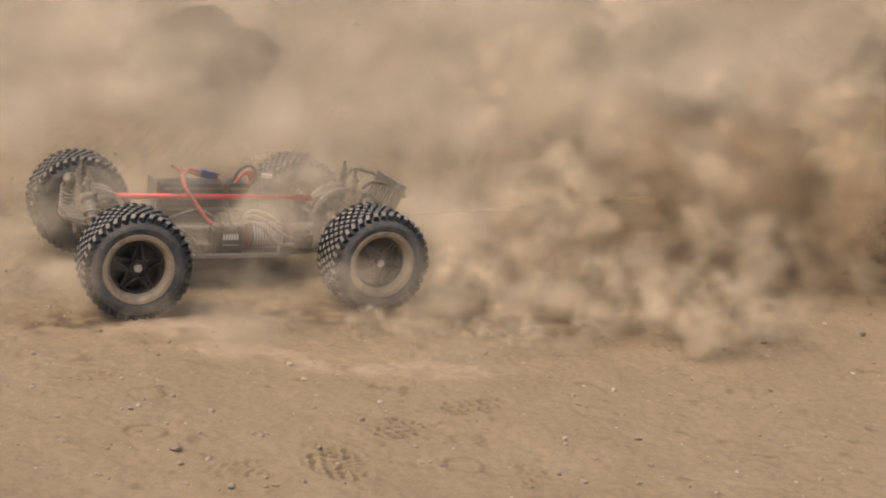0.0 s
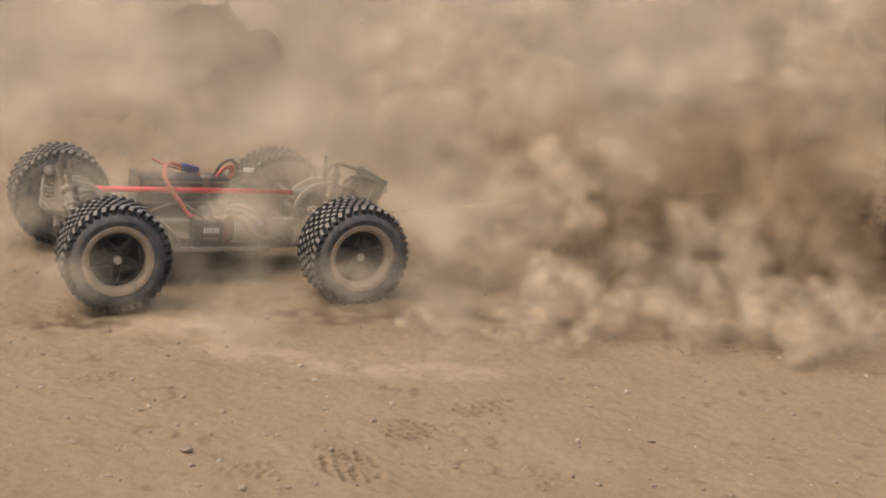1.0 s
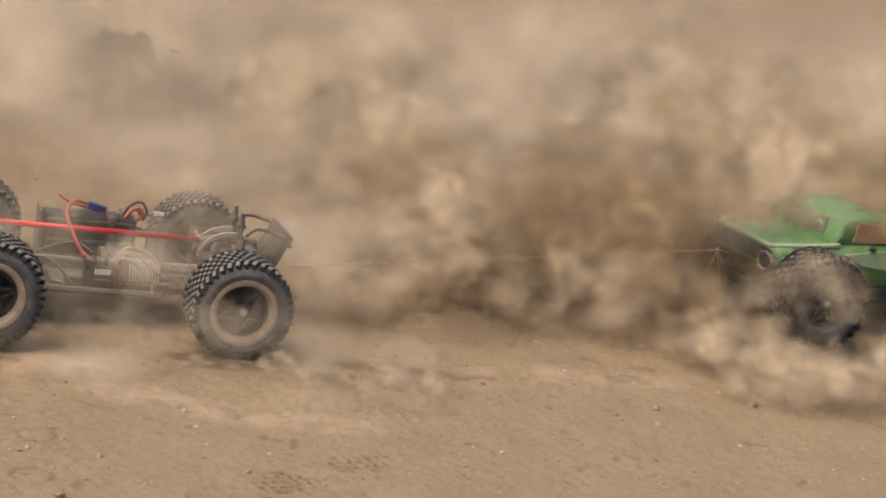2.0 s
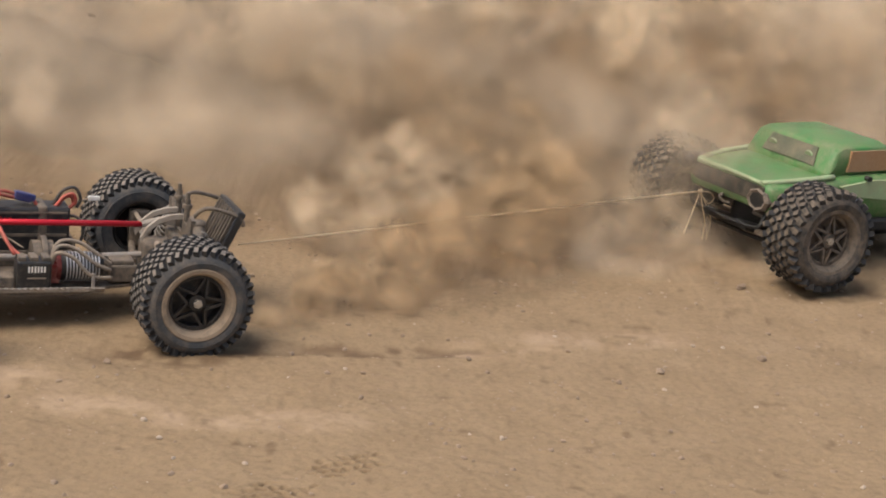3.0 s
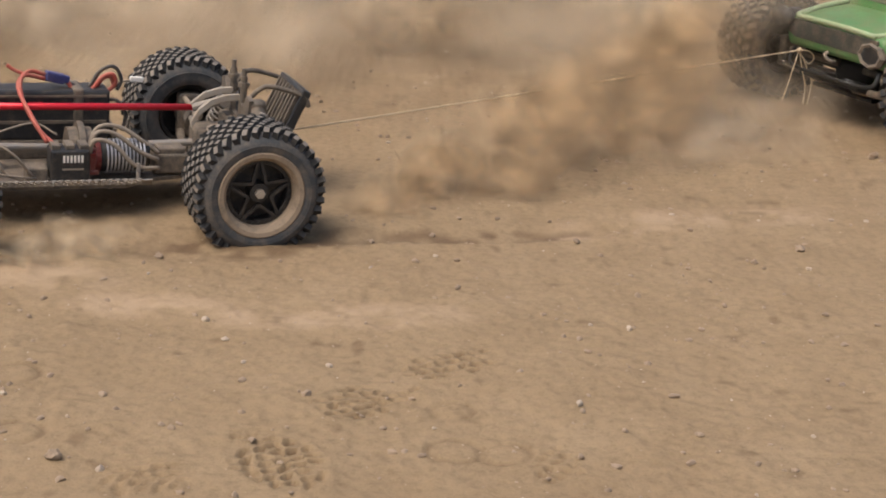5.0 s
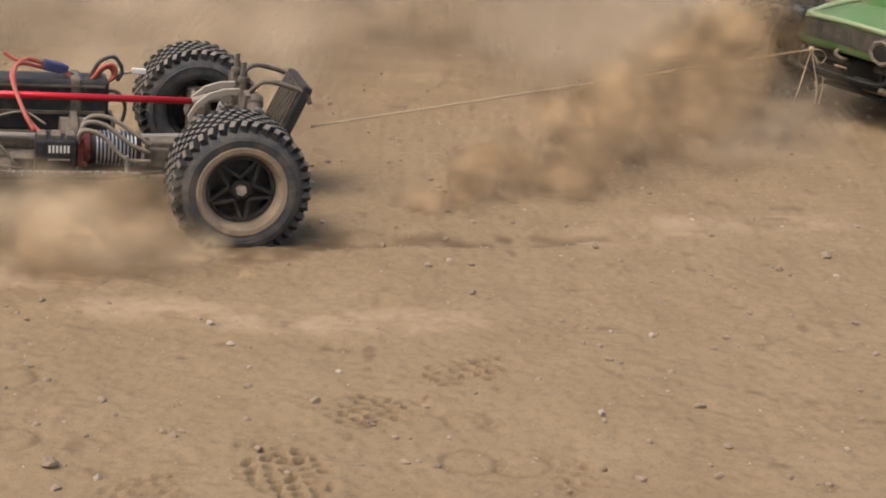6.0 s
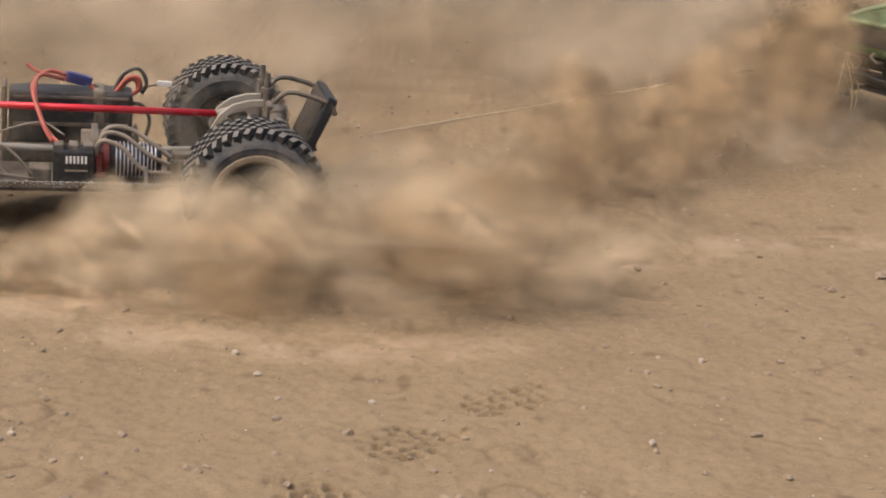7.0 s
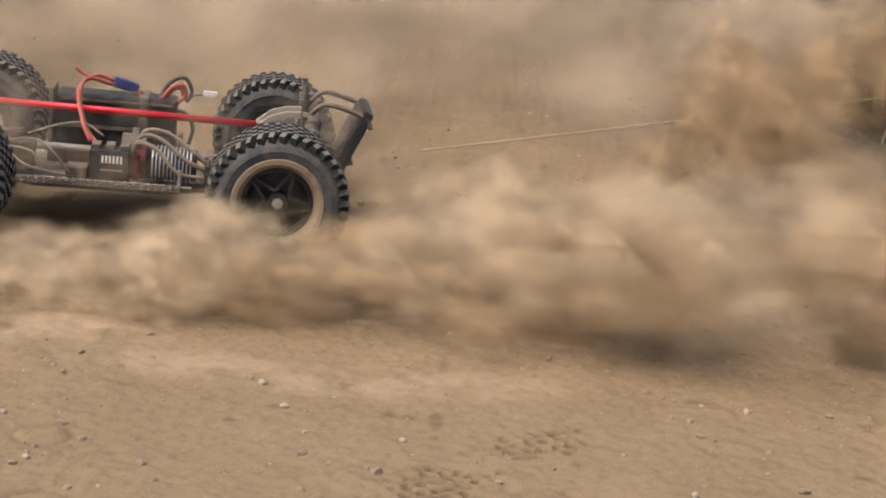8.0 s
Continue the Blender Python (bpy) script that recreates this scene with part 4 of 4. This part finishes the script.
    for e in (-1, 1):
        for s in (-1, 1):
            bm = bmesh.new()
            x = 0.19 * e
            for dx in (-0.028, 0.028):
                cyl(bm, (x + dx, s * 0.04, 0.064), (x + dx * 0.4, s * 0.17, 0.066), 0.006, 8)
            cyl(bm, (x, s * 0.03, 0.09), (x, s * 0.18, 0.09), 0.006, 8)
            box(bm, (x, s * 0.165, 0.088), (0.03, 0.02, 0.05), (0, 0, 0), 0.004)
            part("suspension_arm", bm, DARKMETAL, truck)
    return truck


green = build_green()
GREEN_SET = (tyre_meshes(0.090, 0.092, 30, 6, 0.0115), rim_meshes(1.04, 6))
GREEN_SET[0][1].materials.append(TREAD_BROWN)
GREEN_SET[0][1].materials.append(GROOVE_SHADE)
GREEN_WHEELS = []
for wx in (-0.19, 0.19):
    for wy in (-0.208, 0.208):
        GREEN_WHEELS.append((make_wheel(green, GREEN_SET, (RUBBER_BROWN, CAKED, DARKMETAL, TREAD_BROWN), pose(wx, wy, 0.092)), wx, wy))


# ---- tow rope, its start at the origin, running towards +x ----
ROPE_LENGTH = 0.96


def build_rope():
    bm = bmesh.new()
    for k in range(3):
        pts = [(i * ROPE_LENGTH / 120, 0.0008 * math.cos(i * 0.9 + k * 2.094), 0.0008 * math.sin(i * 0.9 + k * 2.094)) for i in range(121)]
        tube(bm, pts, 0.0008, 5, 1)
    rope = tagged(part("tow_rope", bm, ROPE, None, "", True), "taut twisted straw-coloured rope between both trucks", "rope")
    e = ROPE_LENGTH
    for pts in ([(e, 0, 0), (e - 0.012, -0.004, -0.02), (e - 0.03, -0.01, -0.05), (e - 0.045, -0.014, -0.075)],
                [(e, 0, 0), (e + 0.004, -0.006, -0.03), (e + 0.010, -0.010, -0.06), (e + 0.004, -0.014, -0.09)],
                [(e, 0, 0), (e + 0.012, -0.006, -0.025), (e + 0.024, -0.010, -0.055), (e + 0.014, -0.014, -0.09)],
                [(e, 0, 0), (e + 0.022, -0.004, -0.004), (e + 0.030, -0.006, -0.016), (e + 0.018, -0.006, -0.024), (e + 0.006, -0.004, -0.012)]):
        part("loose_end", tube(bmesh.new(), pts, 0.0012, 5), ROPE, rope, "", True)
    bm = bmesh.new()
    bmesh.ops.create_icosphere(bm, subdivisions=2, radius=0.005)
    for v in bm.verts:
        v.co = v.co * (1 + 0.4 * noise.noise(v.co * 400)) + Vector((e, 0, 0))
    part("knot", bm, ROPE, rope, "", True)
    return rope


rope = build_rope()


# ---- dust in the air: clusters of thin wisps ----
def dust_mesh(name, seed, lobes, wisps, spread, size, lift):
    """Lobes gathered in a unit ball, each of many small wisps turned every way."""
    rng = random.Random(seed)
    co, faces, uv, lobe = [], [], [], []
    for _ in range(lobes):
        while True:
            c = Vector((rng.uniform(-1, 1), rng.uniform(-1, 1), rng.uniform(-1, 1)))
            if c.length < 1:
                break
        c *= spread
        rad = rng.uniform(0.42, 0.68) * (1.15 - 0.4 * c.length)
        for _ in range(wisps):
            d = Vector((rng.gauss(0, 1), rng.gauss(0, 1), rng.gauss(0, 1))).normalized() * rad * rng.random() ** 0.45
            p = c + d
            q = Euler((radians(90) + rng.gauss(0, 0.35), 0, rng.gauss(0, 0.6))).to_matrix() @ Euler((0, 0, rng.uniform(0, 6.3))).to_matrix()
            s = rad * rng.uniform(0.7, 1.25) * size
            k = len(co)
            bend = rng.uniform(-0.35, 0.35)
            for x, y in ((0, 0), (1, 0), (0.5, 0.866), (-0.5, 0.866), (-1, 0), (-0.5, -0.866), (0.5, -0.866)):
                co.append(p + q @ Vector((x * s, y * s, bend * s * (x * x))))
                uv.append((0.5 + x / 2, 0.5 + y / 2))
                n = (co[-1] - c) / rad * 0.9 + co[-1] * 0.4 + Vector((-0.25, -0.2, 0.9)) * lift
                lobe.append(n.normalized())
            for a, b in ((1, 2), (2, 3), (3, 4), (4, 5), (5, 6), (6, 1)):
                faces.append((k, k + a, k + b))
    me = bpy.data.meshes.new(name)
    me.from_pydata([tuple(v) for v in co], [], faces)
    layer = me.uv_layers.new(name="wisp")
    for loop in me.loops:
        layer.data[loop.index].uv = uv[loop.vertex_index]
    at = me.attributes.new("lobe", "FLOAT_VECTOR", "POINT")
    at.data.foreach_set("vector", np.array([tuple(v) for v in lobe]).ravel())
    return me


HAZE_MESHES = [dust_mesh("dust_haze", 10 + k, 6, 5, 0.6, 1.7, 1.3) for k in range(3)]
BILLOW_MESHES = [dust_mesh("dust_billow", 20 + k, 6, 8, 0.66, 1.05, 1.0) for k in range(4)]
for me in HAZE_MESHES:
    me.materials.append(HAZE)
for me in BILLOW_MESHES:
    me.materials.append(BILLOW)
SHADE_BROWN_MESHES = [me.copy() for me in BILLOW_MESHES]
for me in SHADE_BROWN_MESHES:
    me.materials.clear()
    me.materials.append(SHADE_BROWN)
PUFFS = []


def puff(kind, r, rows, flat=0.8, turn=None, stretch=1.0):
    """A cloud of dust of radius r; rows: seconds and the place of its centre."""
    k = len(PUFFS)
    meshes, name, label = {"haze": (HAZE_MESHES, "dust_haze", "thin pale tan dust haze hanging in the air"),
                           "billow": (BILLOW_MESHES, "dust_billow", "tan billow of dust thrown up by spinning wheels"),
                           "brown": (SHADE_BROWN_MESHES, "dust_billow", "dense brown billow of dust, darkened for shade, above the dirt")}[kind]
    ob = tagged(new(name, meshes[k % len(meshes)]), label, "dust", "dust clouds", "stuff")
    ob.scale = (r * stretch, r, r * flat)
    PUFFS.append((ob, rows, (k * 37) % 70 - 35 if turn is None else turn))


def hidden(x, y, r):
    return (x, y, -r * 1.9)


def build_dust():
    rng = random.Random(12)
    u = rng.uniform
    # haze hanging behind both trucks through the whole clip
    for k in range(20):
        x, y, z, r = -1.3 + 0.165 * k + u(-0.1, 0.1), u(1.0, 2.4), u(0.12, 0.55), u(0.36, 0.55)
        puff("haze", r, [(0, (x, y, z)), (8, (x - u(0.1, 0.3), y + u(0.0, 0.25), z + u(0.0, 0.1)))])
    for k in range(8):
        x, y, z, r = -0.75 + 0.24 * k + u(-0.1, 0.1), u(0.85, 1.15), u(0.10, 0.30), u(0.22, 0.32)
        puff("haze", r, [(0, (x, y, z)), (3.5, (x - 0.05, y + 0.1, z)), (8, (x - u(0.1, 0.3), y + u(0.1, 0.3), z + u(0.0, 0.1)))])
    # pale haze hanging close behind the bare truck
    for k in range(16):
        x, y, z, r = -0.95 + 0.117 * k, u(0.85, 1.3), u(0.02, 0.2), u(0.26, 0.34)
        puff("haze", r, [(0, (x, y + 0.3, z + 0.1)), (2.2, (x, y + 0.3, z + 0.1)), (3.5, (x - 0.05, y, z)), (8, (x - 0.1, y + 0.1, z))])
    # veil drifting between the wheels of the bare truck at first
    for k in range(9):
        p = pose(-0.14, 0.30, 0, 0, 0, 26) @ Vector((-0.30 + 0.085 * k, u(-0.10, -0.02), u(0.10, 0.15)))
        x, y, z, r = p.x, p.y, p.z, u(0.12, 0.15)
        puff("haze", r, [(0, (x, y, z)), (1.2, (x - 0.05, y, z)), (2.2, (x - 0.05, y + 0.02, z * 0.8)), (3.3, (x - 0.3, y + 0.75, z + 0.1)), (8, (x - 0.6, y + 1.3, z + 0.2))])
    # thin veil that settles round the bare truck towards the end
    for k in range(0, 7, 2):
        p = pose(-0.20, 0.40, 0, 0, 0, 10) @ Vector((-0.34 + 0.10 * k, u(-0.06, 0.04), u(0.07, 0.13)))
        x, y, z, r = p.x, p.y, p.z, u(0.11, 0.14)
        puff("haze", r, [(0, (x, y + 1.2, z)), (4.6, (x, y + 0.7, z)), (6.0, (x, y + 0.1, z)), (7.2, (x, y, z)), (8, (x, y, z))])
    # veil over the bare truck at first, blown off backwards
    for k in range(11):
        x, y, z, r = -0.70 + 0.12 * k, u(0.30, 0.62), u(0.14, 0.28), u(0.17, 0.25)
        puff("haze", r, [(0, (x, y, z)), (2.2, (x - 0.10, y + 0.12, z + 0.04)), (3.5, (x - 0.4, y + 0.6, z + 0.12)), (8, (x - 0.9, y + 1.3, z + 0.25))])
    for k in range(7):
        x, y, z, r = -0.45 + 0.14 * k, u(-0.02, 0.12), u(0.02, 0.07), u(0.10, 0.16)
        puff("haze", r, [(0, (x, y, z)), (2.2, (x - 0.05, y, z)), (3.3, hidden(x - 0.1, y, r)), (8, hidden(x - 0.1, y, r))], 0.55)
    # the big rolling cloud between the trucks, upper part driven towards the bare truck
    for k in range(26):
        x, y, z, r = 0.40 + 0.044 * k + u(-0.06, 0.06), u(0.42, 1.05), u(0.08, 0.40), u(0.14, 0.23)
        v = u(0.10, 0.22)
        # low puffs at the back take the darker copy, as the cloud's shaded hollow
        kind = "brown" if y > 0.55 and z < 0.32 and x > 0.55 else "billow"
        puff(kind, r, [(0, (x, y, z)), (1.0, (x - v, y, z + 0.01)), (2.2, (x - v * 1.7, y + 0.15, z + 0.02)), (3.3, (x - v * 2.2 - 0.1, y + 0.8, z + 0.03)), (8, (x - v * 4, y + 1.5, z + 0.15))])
    # its near face, hiding the rope, thinning as it settles
    for k in range(10):
        x, y, r = 0.30 + 0.075 * k + u(-0.03, 0.03), 0.30 + 0.03 * k + u(-0.05, 0.05), u(0.10, 0.15)
        z = u(0.07, 0.20) - 0.01 * k
        puff("brown" if k % 4 == 3 else "billow", r, [(0, (x, y, z)), (1.0, (x - 0.04, y + 0.02, z)), (2.2, (x - 0.06, y + 0.15, z)), (3.3, (x - 0.05, y + 0.5, z * 0.8)), (8, (x - 0.3, y + 1.4, z + 0.1))])
    for k in range(9):
        x, y, z, r = 0.98 + 0.06 * k, 0.62 + u(-0.05, 0.08), u(0.05, 0.22), u(0.14, 0.18)
        puff("brown" if k % 2 else "billow", r, [(0, (x, y, z)), (1.0, (x, y, z)), (1.6, (x + 0.1, y + 0.75, z + 0.1)), (2.2, (x, y + 0.95, z + 0.15)), (8, (x - 0.3, y + 1.6, z + 0.2))])
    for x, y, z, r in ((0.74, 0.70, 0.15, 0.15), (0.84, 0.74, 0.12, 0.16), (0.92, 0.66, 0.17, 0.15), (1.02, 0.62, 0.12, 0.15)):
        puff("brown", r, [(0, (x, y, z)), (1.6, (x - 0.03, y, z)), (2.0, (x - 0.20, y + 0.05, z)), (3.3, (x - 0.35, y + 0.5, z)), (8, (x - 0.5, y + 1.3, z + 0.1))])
    # low front of the cloud, rolling away from the near rear wheel and settling
    for k in range(14):
        x, y, r = 0.20 + 0.043 * k + u(-0.03, 0.03), 0.19 - 0.008 * k + u(-0.05, 0.08), u(0.06, 0.10)
        z = u(0.03, 0.08)
        puff("billow", r, [(0, (x, y, z)), (1.0, (x + 0.13, y + 0.01, z)), (1.4, (x + 0.15, y + 0.06, z * 0.6)), (1.9, (x + 0.16, y + 0.12, -r * 0.9)), (2.3, hidden(x + 0.16, y + 0.12, r)), (8, hidden(x + 0.16, y + 0.12, r))], 0.8)
    # small curls low behind the near rear wheel
    for k in range(5):
        x, y, r = 0.17 + 0.06 * k, 0.06 + u(-0.02, 0.02), u(0.04, 0.055)
        puff("billow", r, [(0, (x - 0.03, y, 0.015)), (1.2, (x + 0.03, y, 0.02)), (2.2, (x - 0.02, y + 0.03, 0.01)), (3.0, hidden(x, y, r)), (8, hidden(x, y, r))], 0.7)
    # dust flung back by the green truck's near wheels
    for k in range(5):
        t0 = 0.7 + 0.14 * k
        x, y, r = 1.02 + u(-0.05, 0.03), 0.66 + u(-0.06, 0.05), u(0.07, 0.12)
        a = u(0.1, 0.5)
        puff("billow" if k % 2 else "brown", r, [(0, hidden(x, y, r)), (t0, hidden(x, y, r)), (t0 + 0.35, (x - 0.08, y - 0.02, 0.03)), (t0 + 0.9, (x - a, y - 0.1 * a, 0.05 + u(0, 0.05))),
                              (t0 + 1.5, (x - a - 0.15, y + 0.15, 0.06)), (8, (x - a - 0.4, y + 1.2, 0.25))])
    for k in range(9):
        r = u(0.08, 0.12)
        x, y = 0.84 + 0.05 * k, 0.44 - 0.012 * k + u(-0.06, 0.06)
        puff("billow", r, [(0, hidden(x, y, r)), (1.5, hidden(x, y, r)), (1.95, (x, y, 0.05)), (2.25, (x - 0.05, y - 0.04, 0.05)), (3.1, hidden(x - 0.1, y, r)), (8, hidden(x - 0.1, y, r))], 0.75)
    # brown plume behind the rear wheels while the truck strains; its colour holds shade too
    for k in range(11):
        x, y, r = 0.19 + 0.046 * k, 0.27 + 0.05 * k + u(-0.03, 0.04), 0.065 + 0.0095 * k
        z = 0.012 + 0.013 * k + u(-0.01, 0.01)
        puff("brown", r, [(0, (x + 0.3, y + 0.5, z)), (2.2, (x + 0.1, y + 0.2, z)), (3.3, (x, y, z)), (4.7, (x + 0.04, y + 0.02, z)), (6.0, (x + 0.10, y + 0.05, z)), (8, (x + 0.3, y + 0.35, z + 0.08))])
    # low haze round the green truck's wheels
    for k in range(6):
        x, y, r = 0.70 + 0.11 * k, 0.74 + u(-0.06, 0.1), u(0.11, 0.15)
        puff("haze", r, [(0, (x, y, 0.05)), (3.3, (x, y, 0.0)), (8, (x + 0.05, y + 0.25, 0.0))], 0.6)
    for k in range(3):
        x, y, r = 0.66 + 0.09 * k, 0.62 + 0.03 * k + u(-0.04, 0.04), u(0.10, 0.13)
        puff("haze", r, [(0, (x, y + 0.4, 0.05)), (2.4, (x, y + 0.4, 0.05)), (3.3, (x, y, 0.02)), (6, (x + 0.02, y + 0.05, 0.0)), (8, (x + 0.1, y + 0.25, 0.0))], 0.75)
    # wisps blown out under the bare truck
    for k in range(5):
        x, y, r = -0.42 + 0.07 * k, 0.05 + u(-0.02, 0.03), u(0.05, 0.07)
        puff("billow", r, [(0, hidden(x, y, r)), (2.6, hidden(x, y, r)), (3.4, (x, y, 0.01)), (4.7, (x + 0.02, y, 0.015)), (6.0, (x + 0.06, y, 0.02)), (8, (x + 0.1, y, 0.02))], 0.6)
    # the last burst, streaming out from under the truck and swelling as it goes
    for k in range(44):
        t0 = 5.0 + 0.066 * k
        y = u(0.05, 0.21)
        r = 0.135 - 0.0018 * k + u(-0.02, 0.02)
        x0 = -0.50 + u(-0.05, 0.10)
        v = u(0.29, 0.42) - 0.001 * k
        rise = u(0.0, 0.07)
        rows = [(0, hidden(x0, y, r)), (t0, hidden(x0, y, r))]
        for dt in (0.3, 0.7, 1.2, 1.8, 2.4, 3.0):
            d = v * dt
            rows.append((t0 + dt, (x0 + d + 0.06, y - 0.01 * dt, -0.50 * r + min(d, 1.0) * (0.08 + rise) + 0.40 * r * min(d / 0.5, 1) + 0.012)))
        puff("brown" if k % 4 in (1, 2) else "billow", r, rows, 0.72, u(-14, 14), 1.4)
    # far plume rising behind it at the end
    for k in range(7):
        t0 = 6.3 + 0.12 * k
        x, y, r = 0.30 + 0.03 * k, 0.52 + u(-0.05, 0.05), u(0.10, 0.14)
        puff("brown", r, [(0, hidden(x, y, r)), (t0, hidden(x, y, r)), (t0 + 0.5, (x + 0.08, y, 0.06)), (t0 + 1.2, (x + 0.20, y + 0.15, 0.14)), (t0 + 2.0, (x + 0.32, y + 0.3, 0.2))])


build_dust()

# ---- paths of the moving things: seconds, x, y, z, and degrees of roll, pitch, heading ----
CHASSIS_ROWS = [
    (0, -0.1377, 0.3011, -0.0086, 0.6, 0.9, 27.3),
    (0.5, -0.1610, 0.3124, -0.0072, 0.4, 1.1, 28.0),
    (1, -0.1878, 0.3175, -0.0068, 0.5, 1.2, 27.6),
    (1.5, -0.1903, 0.2949, -0.004, 0.5, 1.6, 21.4),
    (2, -0.1815, 0.2858, -0.003, 0.7, 1.4, 21.0),
    (2.2, -0.1686, 0.2778, -0.003, 0.8, 1.4, 20.8),
    (3.3, -0.1860, 0.2855, -0.005, 1.3, 1.4, 21.3),
    (3.5, -0.1810, 0.2966, -0.0077, 1.3, 1.5, 21.8),
    (4, -0.1812, 0.2964, -0.0111, 1.3, 1.7, 22.4),
    (4.5, -0.1812, 0.2882, -0.013, 1.3, 2.0, 22.3),
    (6, -0.1993, 0.3113, -0.0083, 1.3, 2.1, 15.2),
    (6.5, -0.2023, 0.3327, -0.004, 1.2, 2.0, 14.2),
    (7, -0.2055, 0.3582, -0.004, 0.7, 2.2, 12.2),
    (7.5, -0.2088, 0.4105, -0.0059, 0.0, 2.0, 8.6),
    (8, -0.2140, 0.4568, -0.0072, -0.6, 1.8, 7.8),
]
GREEN_ROWS = [(0, 1.165, 0.985, 24), (2.2, 1.165, 0.985, 24), (3.4, 1.160, 0.985, 27), (4.5, 1.145, 0.987, 27), (6, 1.128, 1.04, 27), (6.5, 1.135, 1.09, 27),
              (7, 1.138, 1.14, 27), (7.5, 1.151, 1.18, 27), (8, 1.155, 1.22, 27)]


def between(rows, t):
    for a, b in zip(rows, rows[1:]):
        if t <= b[0]:
            k = (t - a[0]) / (b[0] - a[0])
            return [p + (q - p) * k for p, q in zip(a[1:], b[1:])]
    return list(rows[-1][1:])


def spin_at(t):
    """Degrees by which the bare truck's wheels have turned."""
    rows = [(0, 0), (1.0, 38), (2.2, 75), (3.3, 95), (4.7, 104), (5.6, 120), (8.0, 300)]
    return between(rows, t)[0]


def motions():
    walk(chassis, [(t, pose(x, y, z, a, b, c)) for t, x, y, z, a, b, c in CHASSIS_ROWS])
    walk(green, [(t, pose(x, y, 0, 0, 0, c)) for t, x, y, c in GREEN_ROWS])
    times = [k * 0.25 for k in range(33)]
    for wheel, wx, wy in CHASSIS_WHEELS:
        far = wy > 0
        steer = -4 if wx < 0 else 0
        walk(wheel, [(t, pose(wx, wy, 0.0865, 0, spin_at(t) * (1 if far else -1) + wx * 90, (180 if far else 0) + steer)) for t in times])
    for wheel, wx, wy in GREEN_WHEELS:
        far = wy > 0
        walk(wheel, [(t, pose(wx, wy, 0.092, 0, (t * 36) * (-1 if far else 1) + wx * 70, 180 if far else 0)) for t in times])
    rows = []
    for t in (0, 1, 2.2, 3.5, 4.5, 6, 6.5, 7, 7.5, 8):
        m = pose(*between(CHASSIS_ROWS, t))
        x, y, c = between(GREEN_ROWS, t)
        a, b = m @ Vector((0.290, 0.0, 0.098)), pose(x, y, 0, 0, 0, c) @ Vector((-0.250, 0.060, 0.108))
        d = (b - a).normalized()
        turn = math.degrees(math.atan2(d.y, d.x))
        dip = -math.degrees(math.asin(d.z))
        s = b - d * ROPE_LENGTH
        rows.append((t, pose(s.x, s.y, s.z, 0, dip, turn)))
    walk(rope, rows)
    for ob, way, turn in PUFFS:
        rate = 1.5 if ob.name.startswith("dust_haze") else 3
        rows = [r for r in way if r[0] <= 8]
        late = [r for r in way if r[0] > 8]
        if rows[-1][0] < 8:
            rows.append((8, tuple(between([(r[0], *r[1]) for r in way], 8)) if late else rows[-1][1]))
        walk(ob, [(t, pose(*p, 0, 0, turn - rate * t)) for t, p in rows])


motions()
